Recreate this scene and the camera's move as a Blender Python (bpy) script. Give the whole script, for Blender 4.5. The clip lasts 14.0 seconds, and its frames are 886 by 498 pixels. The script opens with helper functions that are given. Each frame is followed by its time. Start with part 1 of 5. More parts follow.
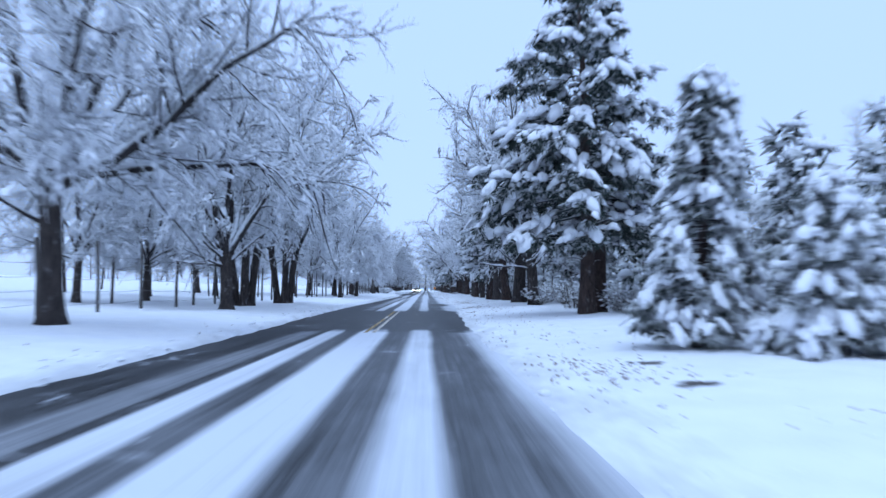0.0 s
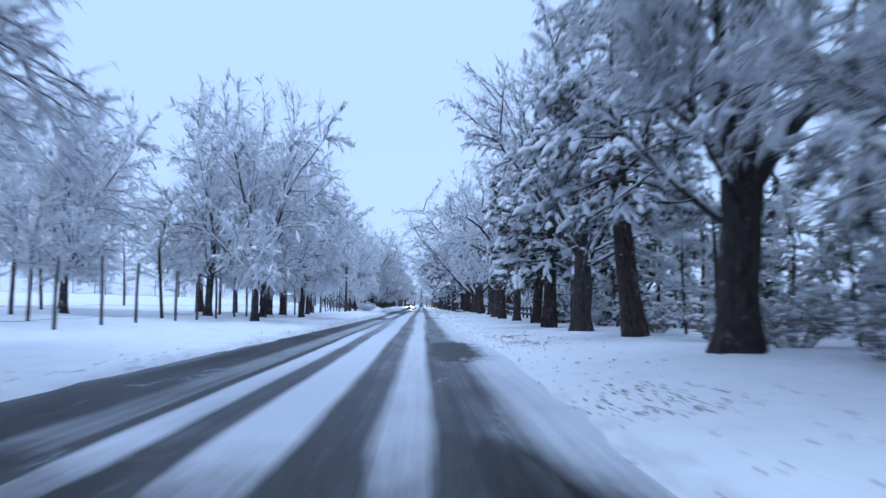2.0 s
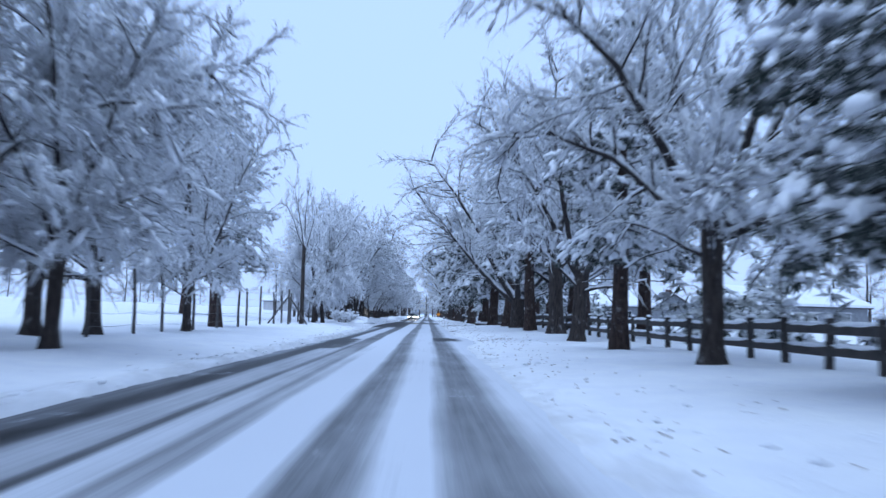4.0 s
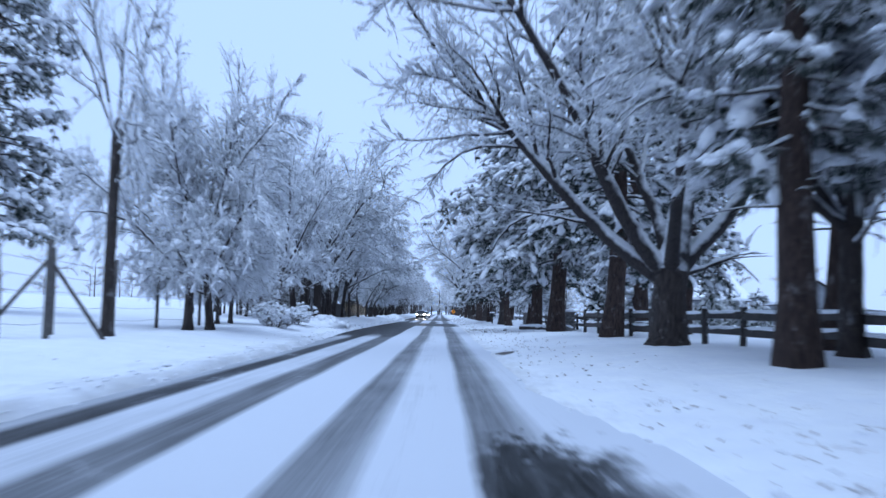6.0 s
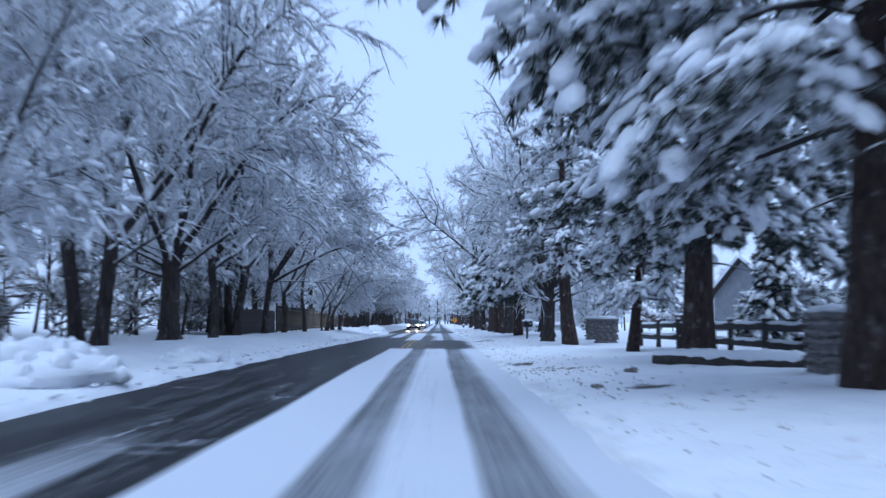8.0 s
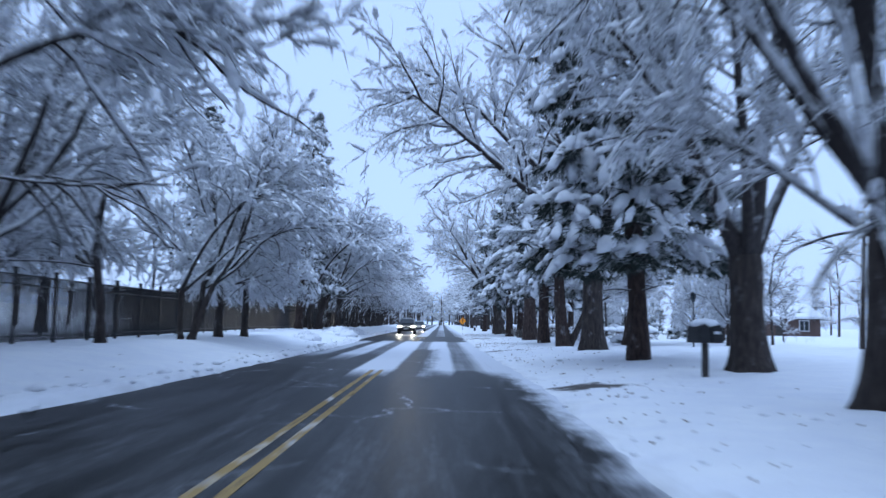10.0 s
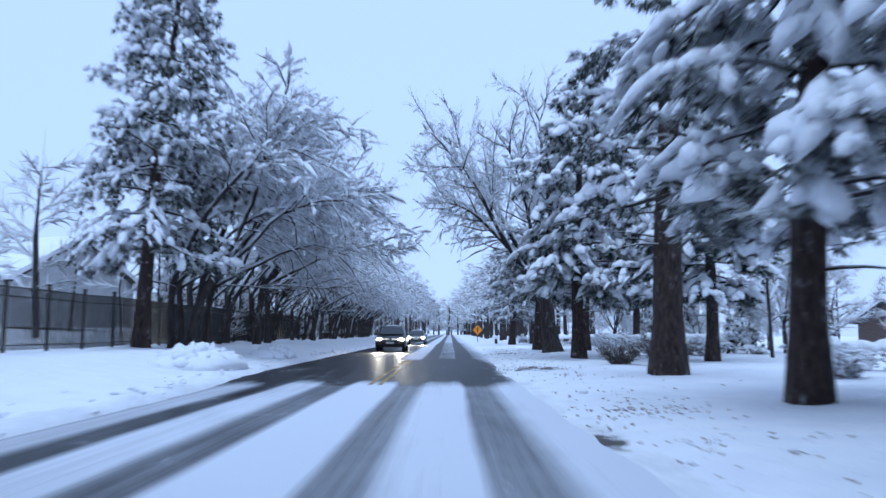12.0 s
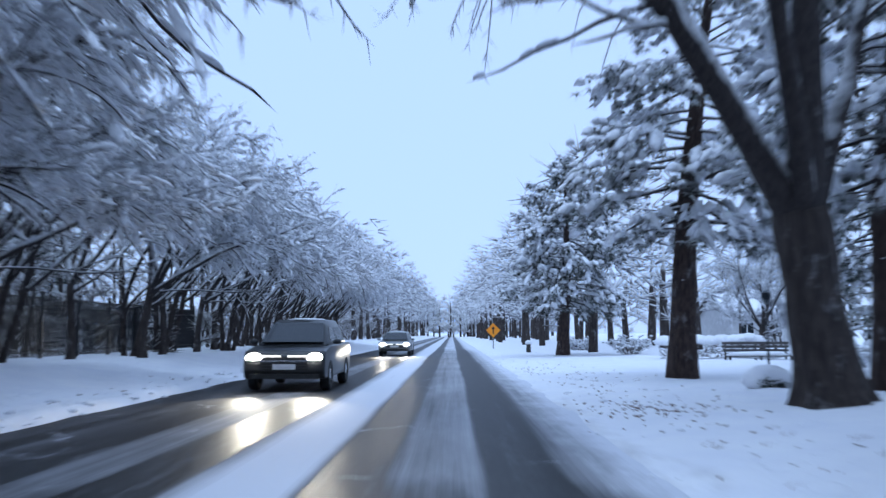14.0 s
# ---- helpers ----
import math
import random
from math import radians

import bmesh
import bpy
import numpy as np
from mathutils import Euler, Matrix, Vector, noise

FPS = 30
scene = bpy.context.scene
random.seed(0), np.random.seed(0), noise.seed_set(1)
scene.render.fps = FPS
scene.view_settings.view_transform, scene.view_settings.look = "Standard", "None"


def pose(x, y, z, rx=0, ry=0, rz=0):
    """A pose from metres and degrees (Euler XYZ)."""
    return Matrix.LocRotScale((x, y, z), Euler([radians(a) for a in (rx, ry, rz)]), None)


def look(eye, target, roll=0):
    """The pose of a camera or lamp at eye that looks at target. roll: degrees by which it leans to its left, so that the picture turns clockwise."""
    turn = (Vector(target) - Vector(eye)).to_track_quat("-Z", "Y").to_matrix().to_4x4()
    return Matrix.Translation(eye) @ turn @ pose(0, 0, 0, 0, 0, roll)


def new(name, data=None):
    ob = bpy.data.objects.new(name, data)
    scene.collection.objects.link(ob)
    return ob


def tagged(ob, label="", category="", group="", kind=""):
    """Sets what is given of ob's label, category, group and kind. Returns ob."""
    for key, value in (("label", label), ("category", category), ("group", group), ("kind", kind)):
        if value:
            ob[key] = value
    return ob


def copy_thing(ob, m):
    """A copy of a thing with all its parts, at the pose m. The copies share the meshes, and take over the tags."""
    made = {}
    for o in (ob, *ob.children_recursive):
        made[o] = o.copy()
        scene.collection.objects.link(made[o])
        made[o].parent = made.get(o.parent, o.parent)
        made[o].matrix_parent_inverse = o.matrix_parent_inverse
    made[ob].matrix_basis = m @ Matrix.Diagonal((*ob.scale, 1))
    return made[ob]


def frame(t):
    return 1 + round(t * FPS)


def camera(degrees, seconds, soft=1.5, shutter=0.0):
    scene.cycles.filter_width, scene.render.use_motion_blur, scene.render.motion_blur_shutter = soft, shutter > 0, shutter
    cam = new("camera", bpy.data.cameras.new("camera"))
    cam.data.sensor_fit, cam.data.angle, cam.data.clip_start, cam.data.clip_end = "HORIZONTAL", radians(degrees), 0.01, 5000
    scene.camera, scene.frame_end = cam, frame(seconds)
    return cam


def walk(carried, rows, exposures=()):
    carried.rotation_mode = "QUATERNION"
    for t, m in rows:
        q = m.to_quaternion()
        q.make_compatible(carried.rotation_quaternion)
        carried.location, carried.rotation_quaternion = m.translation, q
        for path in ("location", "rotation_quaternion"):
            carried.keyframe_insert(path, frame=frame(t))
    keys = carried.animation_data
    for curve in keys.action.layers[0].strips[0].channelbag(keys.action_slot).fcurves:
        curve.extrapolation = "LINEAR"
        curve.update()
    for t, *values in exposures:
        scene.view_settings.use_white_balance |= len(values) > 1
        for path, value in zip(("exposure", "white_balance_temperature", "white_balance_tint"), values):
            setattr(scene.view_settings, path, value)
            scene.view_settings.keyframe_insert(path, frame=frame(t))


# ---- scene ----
cam = camera(57.0, 14.0, shutter=0.42)
PATH = [
    (0.0, pose(0.0, 0.0, 1.35, 92.81, -0.20, -1.16)),
    (0.5, pose(0.0, 10.94, 1.35, 93.46, -0.29, -1.32)),
    (1.0, pose(0.0, 21.77, 1.35, 93.89, -0.48, -1.28)),
    (1.5, pose(0.0, 32.48, 1.35, 93.96, -0.72, -1.18)),
    (2.0, pose(0.0, 43.07, 1.35, 93.96, -0.53, -1.48)),
    (2.5, pose(0.0, 53.56, 1.35, 94.29, -0.75, -1.62)),
    (3.0, pose(0.0, 63.93, 1.35, 94.77, -1.13, -1.62)),
    (4.2, pose(0.0, 88.38, 1.35, 94.60, -1.11, -0.95)),
    (5.5, pose(0.0, 114.19, 1.35, 94.37, -1.10, -0.06)),
    (6.0, pose(0.0, 123.93, 1.35, 94.45, -1.14, -0.20)),
    (6.5, pose(0.0, 133.57, 1.35, 94.39, -1.06, -0.25)),
    (7.0, pose(0.0, 143.12, 1.35, 94.48, -0.50, -0.42)),
    (7.5, pose(0.0, 152.57, 1.35, 94.73, -0.30, -0.32)),
    (8.0, pose(0.0, 161.92, 1.35, 95.08, -0.10, -0.31)),
    (9.2, pose(0.0, 184.01, 1.35, 95.10, -0.60, -0.16)),
    (10.5, pose(0.0, 207.35, 1.35, 95.17, -1.14, 0.04)),
    (11.0, pose(0.0, 216.18, 1.35, 95.28, -1.16, 0.21)),
    (11.5, pose(0.0, 224.92, 1.35, 95.62, -0.95, 0.35)),
    (12.0, pose(0.0, 233.59, 1.35, 95.79, -0.64, 0.49)),
    (12.5, pose(0.0, 242.17, 1.35, 95.85, -0.07, 0.53)),
    (13.0, pose(0.0, 250.68, 1.35, 95.90, 0.21, 0.49)),
    (13.5, pose(0.0, 259.11, 1.35, 95.76, 0.01, 0.41)),
    (14.0, pose(0.0, 267.47, 1.35, 95.92, 0.14, 0.62)),
]
walk(cam, PATH)

# ---- world and sun ----
world = bpy.data.worlds.new("winter_sky")
scene.world = world
world.use_nodes = True
wn, wl = world.node_tree.nodes, world.node_tree.links
wn.clear()
sky = wn.new("ShaderNodeTexSky")
sky.sky_type, sky.sun_disc = "NISHITA", False
sky.sun_elevation, sky.sun_rotation = radians(28), radians(200)
bg_clear = wn.new("ShaderNodeBackground")
bg_clear.inputs["Strength"].default_value = 0.06
wl.new(sky.outputs[0], bg_clear.inputs[0])
bg_cloud = wn.new("ShaderNodeBackground")
bg_cloud.inputs[0].default_value = (0.505, 0.735, 1.21, 1)
bg_cloud.inputs["Strength"].default_value = 1.16
wmix = wn.new("ShaderNodeMixShader")
wmix.inputs[0].default_value = 0.88
wl.new(bg_clear.outputs[0], wmix.inputs[1])
wl.new(bg_cloud.outputs[0], wmix.inputs[2])
wout = wn.new("ShaderNodeOutputWorld")
wl.new(wmix.outputs[0], wout.inputs[0])
sun = new("sun", bpy.data.lights.new("sun", "SUN"))
sun.data.energy, sun.data.angle, sun.data.color = 1.3, radians(60), (0.60, 0.79, 1.0)
sun.matrix_world = look((0, 0, 60), (6, 18, 0))

# ---- materials ----
def mat(name):
    m = bpy.data.materials.new(name)
    m.use_nodes = True
    n, l = m.node_tree.nodes, m.node_tree.links
    return m, n, l, n["Principled BSDF"]


def coords(n, l, scale=(1, 1, 1), source="Object"):
    tc = n.new("ShaderNodeTexCoord")
    mp = n.new("ShaderNodeMapping")
    mp.inputs["Scale"].default_value = scale
    l.new(tc.outputs[source], mp.inputs[0])
    return mp.outputs[0]


def world_coords(n, l, scale=(1, 1, 1)):
    ge = n.new("ShaderNodeNewGeometry")
    mp = n.new("ShaderNodeMapping")
    mp.inputs["Scale"].default_value = scale
    l.new(ge.outputs["Position"], mp.inputs[0])
    return mp.outputs[0]


def noise_tex(n, l, vec, scale, detail=3, rough=0.55):
    t = n.new("ShaderNodeTexNoise")
    t.inputs["Scale"].default_value, t.inputs["Detail"].default_value, t.inputs["Roughness"].default_value = scale, detail, rough
    l.new(vec, t.inputs["Vector"])
    return t.outputs[0]


def ramp(n, l, fac, stops, smooth=False):
    r = n.new("ShaderNodeValToRGB")
    if smooth:
        r.color_ramp.interpolation = "EASE"
    e = r.color_ramp.elements
    while len(e) < len(stops):
        e.new(0.5)
    for el, (p, c) in zip(e, stops):
        el.position = p
        el.color = (c, c, c, 1) if not isinstance(c, tuple) else (*c, 1)
    l.new(fac, r.inputs[0])
    return r.outputs[0]


def mixc(n, l, fac, a, b):
    x = n.new("ShaderNodeMix")
    x.data_type = "RGBA"
    for val, sock in ((fac, x.inputs[0]), (a, x.inputs[6]), (b, x.inputs[7])):
        if isinstance(val, tuple):
            sock.default_value = (*val, 1)
        elif isinstance(val, float):
            sock.default_value = val
        else:
            l.new(val, sock)
    return x.outputs[2]


def op(n, l, kind, a, b=None, clamp=False):
    x = n.new("ShaderNodeMath")
    x.operation, x.use_clamp = kind, clamp
    for i, val in enumerate((a, b)):
        if val is None:
            continue
        if isinstance(val, (int, float)):
            x.inputs[i].default_value = val
        else:
            l.new(val, x.inputs[i])
    return x.outputs[0]


def bump(n, l, bsdf, height, strength, distance):
    b = n.new("ShaderNodeBump")
    b.inputs["Strength"].default_value, b.inputs["Distance"].default_value = strength, distance
    l.new(height, b.inputs["Height"])
    l.new(b.outputs[0], bsdf.inputs["Normal"])


SNOW = (0.86, 0.87, 0.90)


# x, y and half sizes of the thawed spots on the verge
THAWED = ((2.8, 236.2, 1.5, 0.8), (1.7, 233.4, 0.4, 1.6), (3.0, 215.2, 1.1, 0.8), (2.9, 261.6, 1.1, 1.3), (3.6, 13.3, 0.45, 0.4), (3.5, 10.6, 0.4, 0.4), (2.1, 150.6, 0.4, 0.9), (2.5, 186.5, 0.4, 1.0), (3.9, 177.2, 0.5, 0.7), (1.8, 231.3, 0.35, 1.2), (1.9, 244.0, 0.4, 1.0))


def snow_material(name, lump=2.5, depth=0.05, grime=False):
    m, n, l, b = mat(name)
    v = world_coords(n, l)
    big, fine = noise_tex(n, l, v, lump, 4), noise_tex(n, l, v, 14.0, 3)
    white = mixc(n, l, ramp(n, l, big, [(0.3, 0.0), (0.7, 1.0)]), (0.80, 0.815, 0.87), (0.87, 0.88, 0.905))
    if grime:
        # grit thrown up by passing wheels
        sx = n.new("ShaderNodeSeparateXYZ")
        l.new(v, sx.inputs[0])
        spray = noise_tex(n, l, world_coords(n, l, (1.6, 0.5, 1)), 1.0, 5, 0.65)
        past = op(n, l, "ABSOLUTE", op(n, l, "ADD", sx.outputs["X"], 1.8))
        k = op(n, l, "ADD", op(n, l, "MULTIPLY", op(n, l, "SUBTRACT", 4.2, past), 0.8), op(n, l, "MULTIPLY", op(n, l, "SUBTRACT", spray, 0.55), 2.6))
        white = mixc(n, l, ramp(n, l, k, [(0.0, 0.0), (0.9, 0.45)]), white, (0.3, 0.285, 0.28))
        # thawed spots where soil and dead grass show
        rag = noise_tex(n, l, world_coords(n, l, (1.0, 1.6, 1)), 1.6, 6, 0.7)
        soil = -0.7
        for px, py, w, d in THAWED:
            ex = op(n, l, "POWER", op(n, l, "ABSOLUTE", op(n, l, "DIVIDE", op(n, l, "SUBTRACT", sx.outputs["X"], px), w)), 2.0)
            ey = op(n, l, "POWER", op(n, l, "ABSOLUTE", op(n, l, "DIVIDE", op(n, l, "SUBTRACT", sx.outputs["Y"], py), d)), 2.0)
            soil = op(n, l, "MAXIMUM", soil, op(n, l, "SUBTRACT", 1.0, op(n, l, "ADD", ex, ey)))
        soil = ramp(n, l, op(n, l, "ADD", soil, op(n, l, "MULTIPLY", op(n, l, "SUBTRACT", rag, 0.56), 4.0)), [(0.12, 0.0), (0.42, 0.95)])
        near = op(n, l, "GREATER_THAN", sx.outputs["X"], 1.4)
        soil = op(n, l, "MULTIPLY", soil, near)
        earth = mixc(n, l, noise_tex(n, l, v, 14.0, 4, 0.7), (0.02, 0.017, 0.016), (0.09, 0.065, 0.05))
        white = mixc(n, l, soil, white, earth)
    l.new(white, b.inputs["Base Color"])
    b.inputs["Roughness"].default_value = 0.75
    b.inputs["Specular IOR Level"].default_value = 0.2
    mid = noise_tex(n, l, v, lump * 3.3, 2, 0.5)
    dent = ramp(n, l, mid, [(0.30, 0.0), (0.42, 1.0)])
    h = op(n, l, "ADD", op(n, l, "ADD", big, op(n, l, "MULTIPLY", fine, 0.25)), op(n, l, "MULTIPLY", dent, 0.35))
    bump(n, l, b, h, 0.7, depth)
    return m


def snowy(name, bark_a, bark_b, low, high, grain=(6, 6, 1.2), cover=1.0, relief=0.03, plaster=0.0):
    """Bark or twig with snow lying on whatever faces up."""
    m, n, l, b = mat(name)
    v = coords(n, l, grain)
    bark = mixc(n, l, ramp(n, l, noise_tex(n, l, v, 2.2, 5, 0.65), [(0.32, 0.0), (0.68, 1.0)]), bark_a, bark_b)
    ge = n.new("ShaderNodeNewGeometry")
    sx = n.new("ShaderNodeSeparateXYZ")
    l.new(ge.outputs["Normal"], sx.inputs[0])
    patch = noise_tex(n, l, world_coords(n, l), 1.7, 4, 0.6)
    up = op(n, l, "ADD", sx.outputs["Z"], op(n, l, "MULTIPLY", op(n, l, "SUBTRACT", patch, 0.5), 1.3))
    k = ramp(n, l, op(n, l, "ADD", op(n, l, "MULTIPLY", up, 0.5), 0.5), [(low, 0.0), (high, cover)])
    if plaster:
        blown = noise_tex(n, l, world_coords(n, l, (1, 1, 0.6)), 3.2, 6, 0.72)
        k = op(n, l, "MAXIMUM", k, ramp(n, l, blown, [(0.58, 0.0), (0.74, plaster)]))
    l.new(mixc(n, l, k, bark, SNOW), b.inputs["Base Color"])
    b.inputs["Roughness"].default_value = 0.85
    b.inputs["Specular IOR Level"].default_value = 0.15
    bump(n, l, b, noise_tex(n, l, v, 3.0, 5, 0.7), 0.9, relief)
    return m


def plain(name, a, c, rough=0.6, scale=8.0, metal=0.0, bumpy=0.15):
    m, n, l, b = mat(name)
    v = coords(n, l)
    t = noise_tex(n, l, v, scale, 4, 0.6)
    l.new(mixc(n, l, ramp(n, l, t, [(0.3, 0.0), (0.7, 1.0)]), a, c), b.inputs["Base Color"])
    b.inputs["Roughness"].default_value, b.inputs["Metallic"].default_value = rough, metal
    bump(n, l, b, t, bumpy, 0.02)
    return m


def glow(name, colour, strength):
    m, n, l, b = mat(name)
    b.inputs["Base Color"].default_value = (*colour, 1)
    b.inputs["Emission Color"].default_value = (*colour, 1)
    b.inputs["Emission Strength"].default_value = strength
    return m


M_SNOW = snow_material("snow_cover", 1.3, 0.08, True)
M_PAD = snow_material("snow_pad", 5.0, 0.04)
M_TRUNK = snowy("trunk_bark", (0.026, 0.021, 0.020), (0.095, 0.076, 0.069), 0.82, 0.94, (6, 6, 0.9), 1.0, 0.09, 0.35)
M_LIMB = snowy("limb_bark", (0.026, 0.023, 0.023), (0.075, 0.062, 0.06), 0.50, 0.68, (9, 9, 3), 1.0, 0.05)
M_TWIG = snowy("frosted_twig", (0.06, 0.055, 0.06), (0.15, 0.13, 0.135), 0.0, 0.42, (9, 9, 9))
# distance haze put into the bark colour: paler and bluer than M_TWIG
M_TWIG_HAZE = snowy("frosted_twig_hazed", (0.10, 0.10, 0.12), (0.2, 0.19, 0.21), 0.22, 0.55, (4, 4, 4))
M_PINE_TRUNK = snowy("pine_bark", (0.024, 0.017, 0.016), (0.10, 0.068, 0.058), 0.93, 1.0, (6, 6, 1.6), 1.0, 0.09, 0.3)
M_NEEDLE = snowy("pine_needles", (0.022, 0.032, 0.027), (0.066, 0.082, 0.07), 0.62, 0.95, (5, 5, 5), 0.8)
M_SHRUB = snowy("shrub_stems", (0.05, 0.038, 0.035), (0.13, 0.1, 0.09), 0.45, 0.75, (9, 9, 9))
M_BRUSH = snowy("bare_brush", (0.07, 0.058, 0.055), (0.17, 0.14, 0.13), 0.80, 1.0, (9, 9, 9))
M_WOOD = plain("weathered_wood", (0.025, 0.022, 0.022), (0.07, 0.06, 0.055), 0.85, 6)
M_POST = plain("grey_post_wood", (0.05, 0.045, 0.045), (0.12, 0.11, 0.105), 0.85, 9)
M_IRON = plain("black_iron", (0.008, 0.008, 0.01), (0.02, 0.02, 0.022), 0.5, 10, 0.3)
M_WIRE = plain("fence_wire", (0.10, 0.10, 0.11), (0.18, 0.18, 0.19), 0.5, 20, 0.8)
M_STONE = plain("field_stone", (0.10, 0.095, 0.095), (0.26, 0.24, 0.23), 0.85, 7, 0, 0.6)


def road_material():
    """Wet asphalt under a film of driven-over snow: bare wheel tracks, and stretches that are bare right across."""
    m, n, l, b = mat("snowy_asphalt")
    ge = n.new("ShaderNodeNewGeometry")
    sx = n.new("ShaderNodeSeparateXYZ")
    l.new(ge.outputs["Position"], sx.inputs[0])
    slow = noise_tex(n, l, world_coords(n, l, (0.25, 0.05, 1)), 1.0, 3)
    streak = noise_tex(n, l, world_coords(n, l, (7.0, 0.10, 1)), 1.0, 5, 0.65)
    blot = noise_tex(n, l, world_coords(n, l, (0.9, 0.22, 1)), 1.0, 4, 0.6)
    grain = noise_tex(n, l, world_coords(n, l), 45.0, 3, 0.6)
    x = op(n, l, "ADD", sx.outputs["X"], op(n, l, "MULTIPLY", op(n, l, "SUBTRACT", slow, 0.5), 0.28))
    at = lambda v: (v + 6.6) / 8.8
    fx = op(n, l, "DIVIDE", op(n, l, "ADD", x, 6.6), 8.8)

    def profile(stops):
        return ramp(n, l, fx, [(at(p), c) for p, c in stops])
    # the wheel tracks of the first stretch, and those of the later ones
    first = profile(((-6.6, 0.5), (-5.3, 0.32), (-5.1, 0.05), (-4.2, 0.08), (-3.85, 0.42), (-3.35, 0.4), (-3.22, 0.1), (-3.14, 0.1), (-3.02, 0.9), (-2.62, 0.85), (-2.48, 0.3), (-2.12, 0.28),
                     (-1.96, 0.98), (-1.28, 0.95), (-1.08, 0.28), (-0.58, 0.33), (-0.36, 0.85), (0.04, 0.88), (0.22, 0.28), (0.95, 0.33), (1.35, 0.8), (2.2, 1.0)))
    later = profile(((-6.6, 0.6), (-5.4, 0.4), (-5.15, 0.6), (-4.75, 0.55), (-4.5, 0.12), (-4.15, 0.12), (-3.98, 0.75), (-3.3, 0.75), (-3.08, 0.25), (-2.55, 0.25), (-2.36, 0.98),
                     (-1.38, 0.95), (-1.2, 0.33), (-0.76, 0.36), (-0.55, 0.8), (0.26, 0.9), (0.42, 0.33), (0.92, 0.36), (1.3, 0.85), (2.2, 1.0)))
    turn_over = op(n, l, "MULTIPLY", op(n, l, "SUBTRACT", sx.outputs["Y"], 76.0), 0.018, True)
    lanes = op(n, l, "ADD", op(n, l, "MULTIPLY", later, turn_over), op(n, l, "MULTIPLY", first, op(n, l, "SUBTRACT", 1.0, turn_over)))
    fy = op(n, l, "DIVIDE", op(n, l, "ADD", op(n, l, "ADD", sx.outputs["Y"], op(n, l, "MULTIPLY", op(n, l, "SUBTRACT", blot, 0.5), 4.5)), 20.0), 400.0)
    ay = lambda v: (v + 20.0) / 400.0
    E_ = []
    for a, c, w in ((27, 48, 1.0), (203, 219, 1.0), (255.5, 272, 1.0)):
        E_ += [(ay(a - 1.5), 0.0), (ay(a + 1.5), w), (ay(c - 2), w), (ay(c + 3), 0.0)]
    E_[-1] = (ay(275), 0.44)
    E_ += [(ay(325), 0.40), (ay(340), 0.15)]
    bare = ramp(n, l, fy, [(0.0, 0.0)] + E_)
    # past the last bare stretch a ridge of snow stays along the middle
    ridge = op(n, l, "MULTIPLY", op(n, l, "SUBTRACT", 1.0, op(n, l, "MULTIPLY", op(n, l, "SUBTRACT", op(n, l, "ABSOLUTE", op(n, l, "ADD", x, 1.78)), 0.3), 4.0, True)),
               op(n, l, "MULTIPLY", op(n, l, "SUBTRACT", sx.outputs["Y"], 271.0), 0.3, True))
    bare = op(n, l, "MULTIPLY", bare, op(n, l, "SUBTRACT", 1.0, op(n, l, "MULTIPLY", ridge, 0.85)))
    # right-lane thawed patches
    ragged = noise_tex(n, l, world_coords(n, l, (2.2, 0.8, 1)), 1.0, 5, 0.7)
    ry = op(n, l, "ADD", sx.outputs["Y"], op(n, l, "MULTIPLY", op(n, l, "SUBTRACT", ragged, 0.5), 9.0))
    rx = op(n, l, "ADD", x, op(n, l, "MULTIPLY", op(n, l, "SUBTRACT", ragged, 0.5), 1.1))

    def patch(y0, y1, x0, x1, share=0.8):
        py = op(n, l, "MULTIPLY", op(n, l, "MINIMUM", op(n, l, "SUBTRACT", ry, y0), op(n, l, "SUBTRACT", y1, ry)), 0.5, True)
        px = op(n, l, "MULTIPLY", op(n, l, "MINIMUM", op(n, l, "SUBTRACT", rx, x0), op(n, l, "SUBTRACT", x1, rx)), 2.0, True)
        return op(n, l, "MULTIPLY", op(n, l, "MULTIPLY", py, px), share)
    for spec in ((63, 73.5, 0.25, 2.4), (126, 133, 0.3, 2.6), (115, 129, -4.8, -3.2), (218, 239, -1.45, -0.05, 0.5)):
        bare = op(n, l, "MAXIMUM", bare, patch(*spec))
    # the far lane lies open from the second stretch on
    far_lane = op(n, l, "MULTIPLY", op(n, l, "MULTIPLY", op(n, l, "MINIMUM", op(n, l, "SUBTRACT", sx.outputs["Y"], 166.0), op(n, l, "SUBTRACT", 232.0, sx.outputs["Y"])), 0.12, True),
                  op(n, l, "MULTIPLY", op(n, l, "SUBTRACT", -2.25, x), 2.0, True))
    bare = op(n, l, "MAXIMUM", bare, op(n, l, "MULTIPLY", far_lane, 0.85))
    edge = op(n, l, "MULTIPLY", op(n, l, "SUBTRACT", op(n, l, "ADD", 2.1, op(n, l, "MULTIPLY", op(n, l, "SUBTRACT", blot, 0.5), 0.9)), rx), 1.3, True)
    bare = op(n, l, "MULTIPLY", bare, edge)
    k = op(n, l, "ADD", lanes, op(n, l, "MULTIPLY", op(n, l, "SUBTRACT", streak, 0.5), 0.36))
    k = op(n, l, "ADD", k, op(n, l, "MULTIPLY", op(n, l, "SUBTRACT", blot, 0.5), 0.35))
    k = op(n, l, "SUBTRACT", k, op(n, l, "MULTIPLY", op(n, l, "MULTIPLY", op(n, l, "SUBTRACT", 75.0, sx.outputs["Y"]), 0.05, True), 0.10))
    k = op(n, l, "SUBTRACT", k, op(n, l, "MULTIPLY", bare, 1.05))
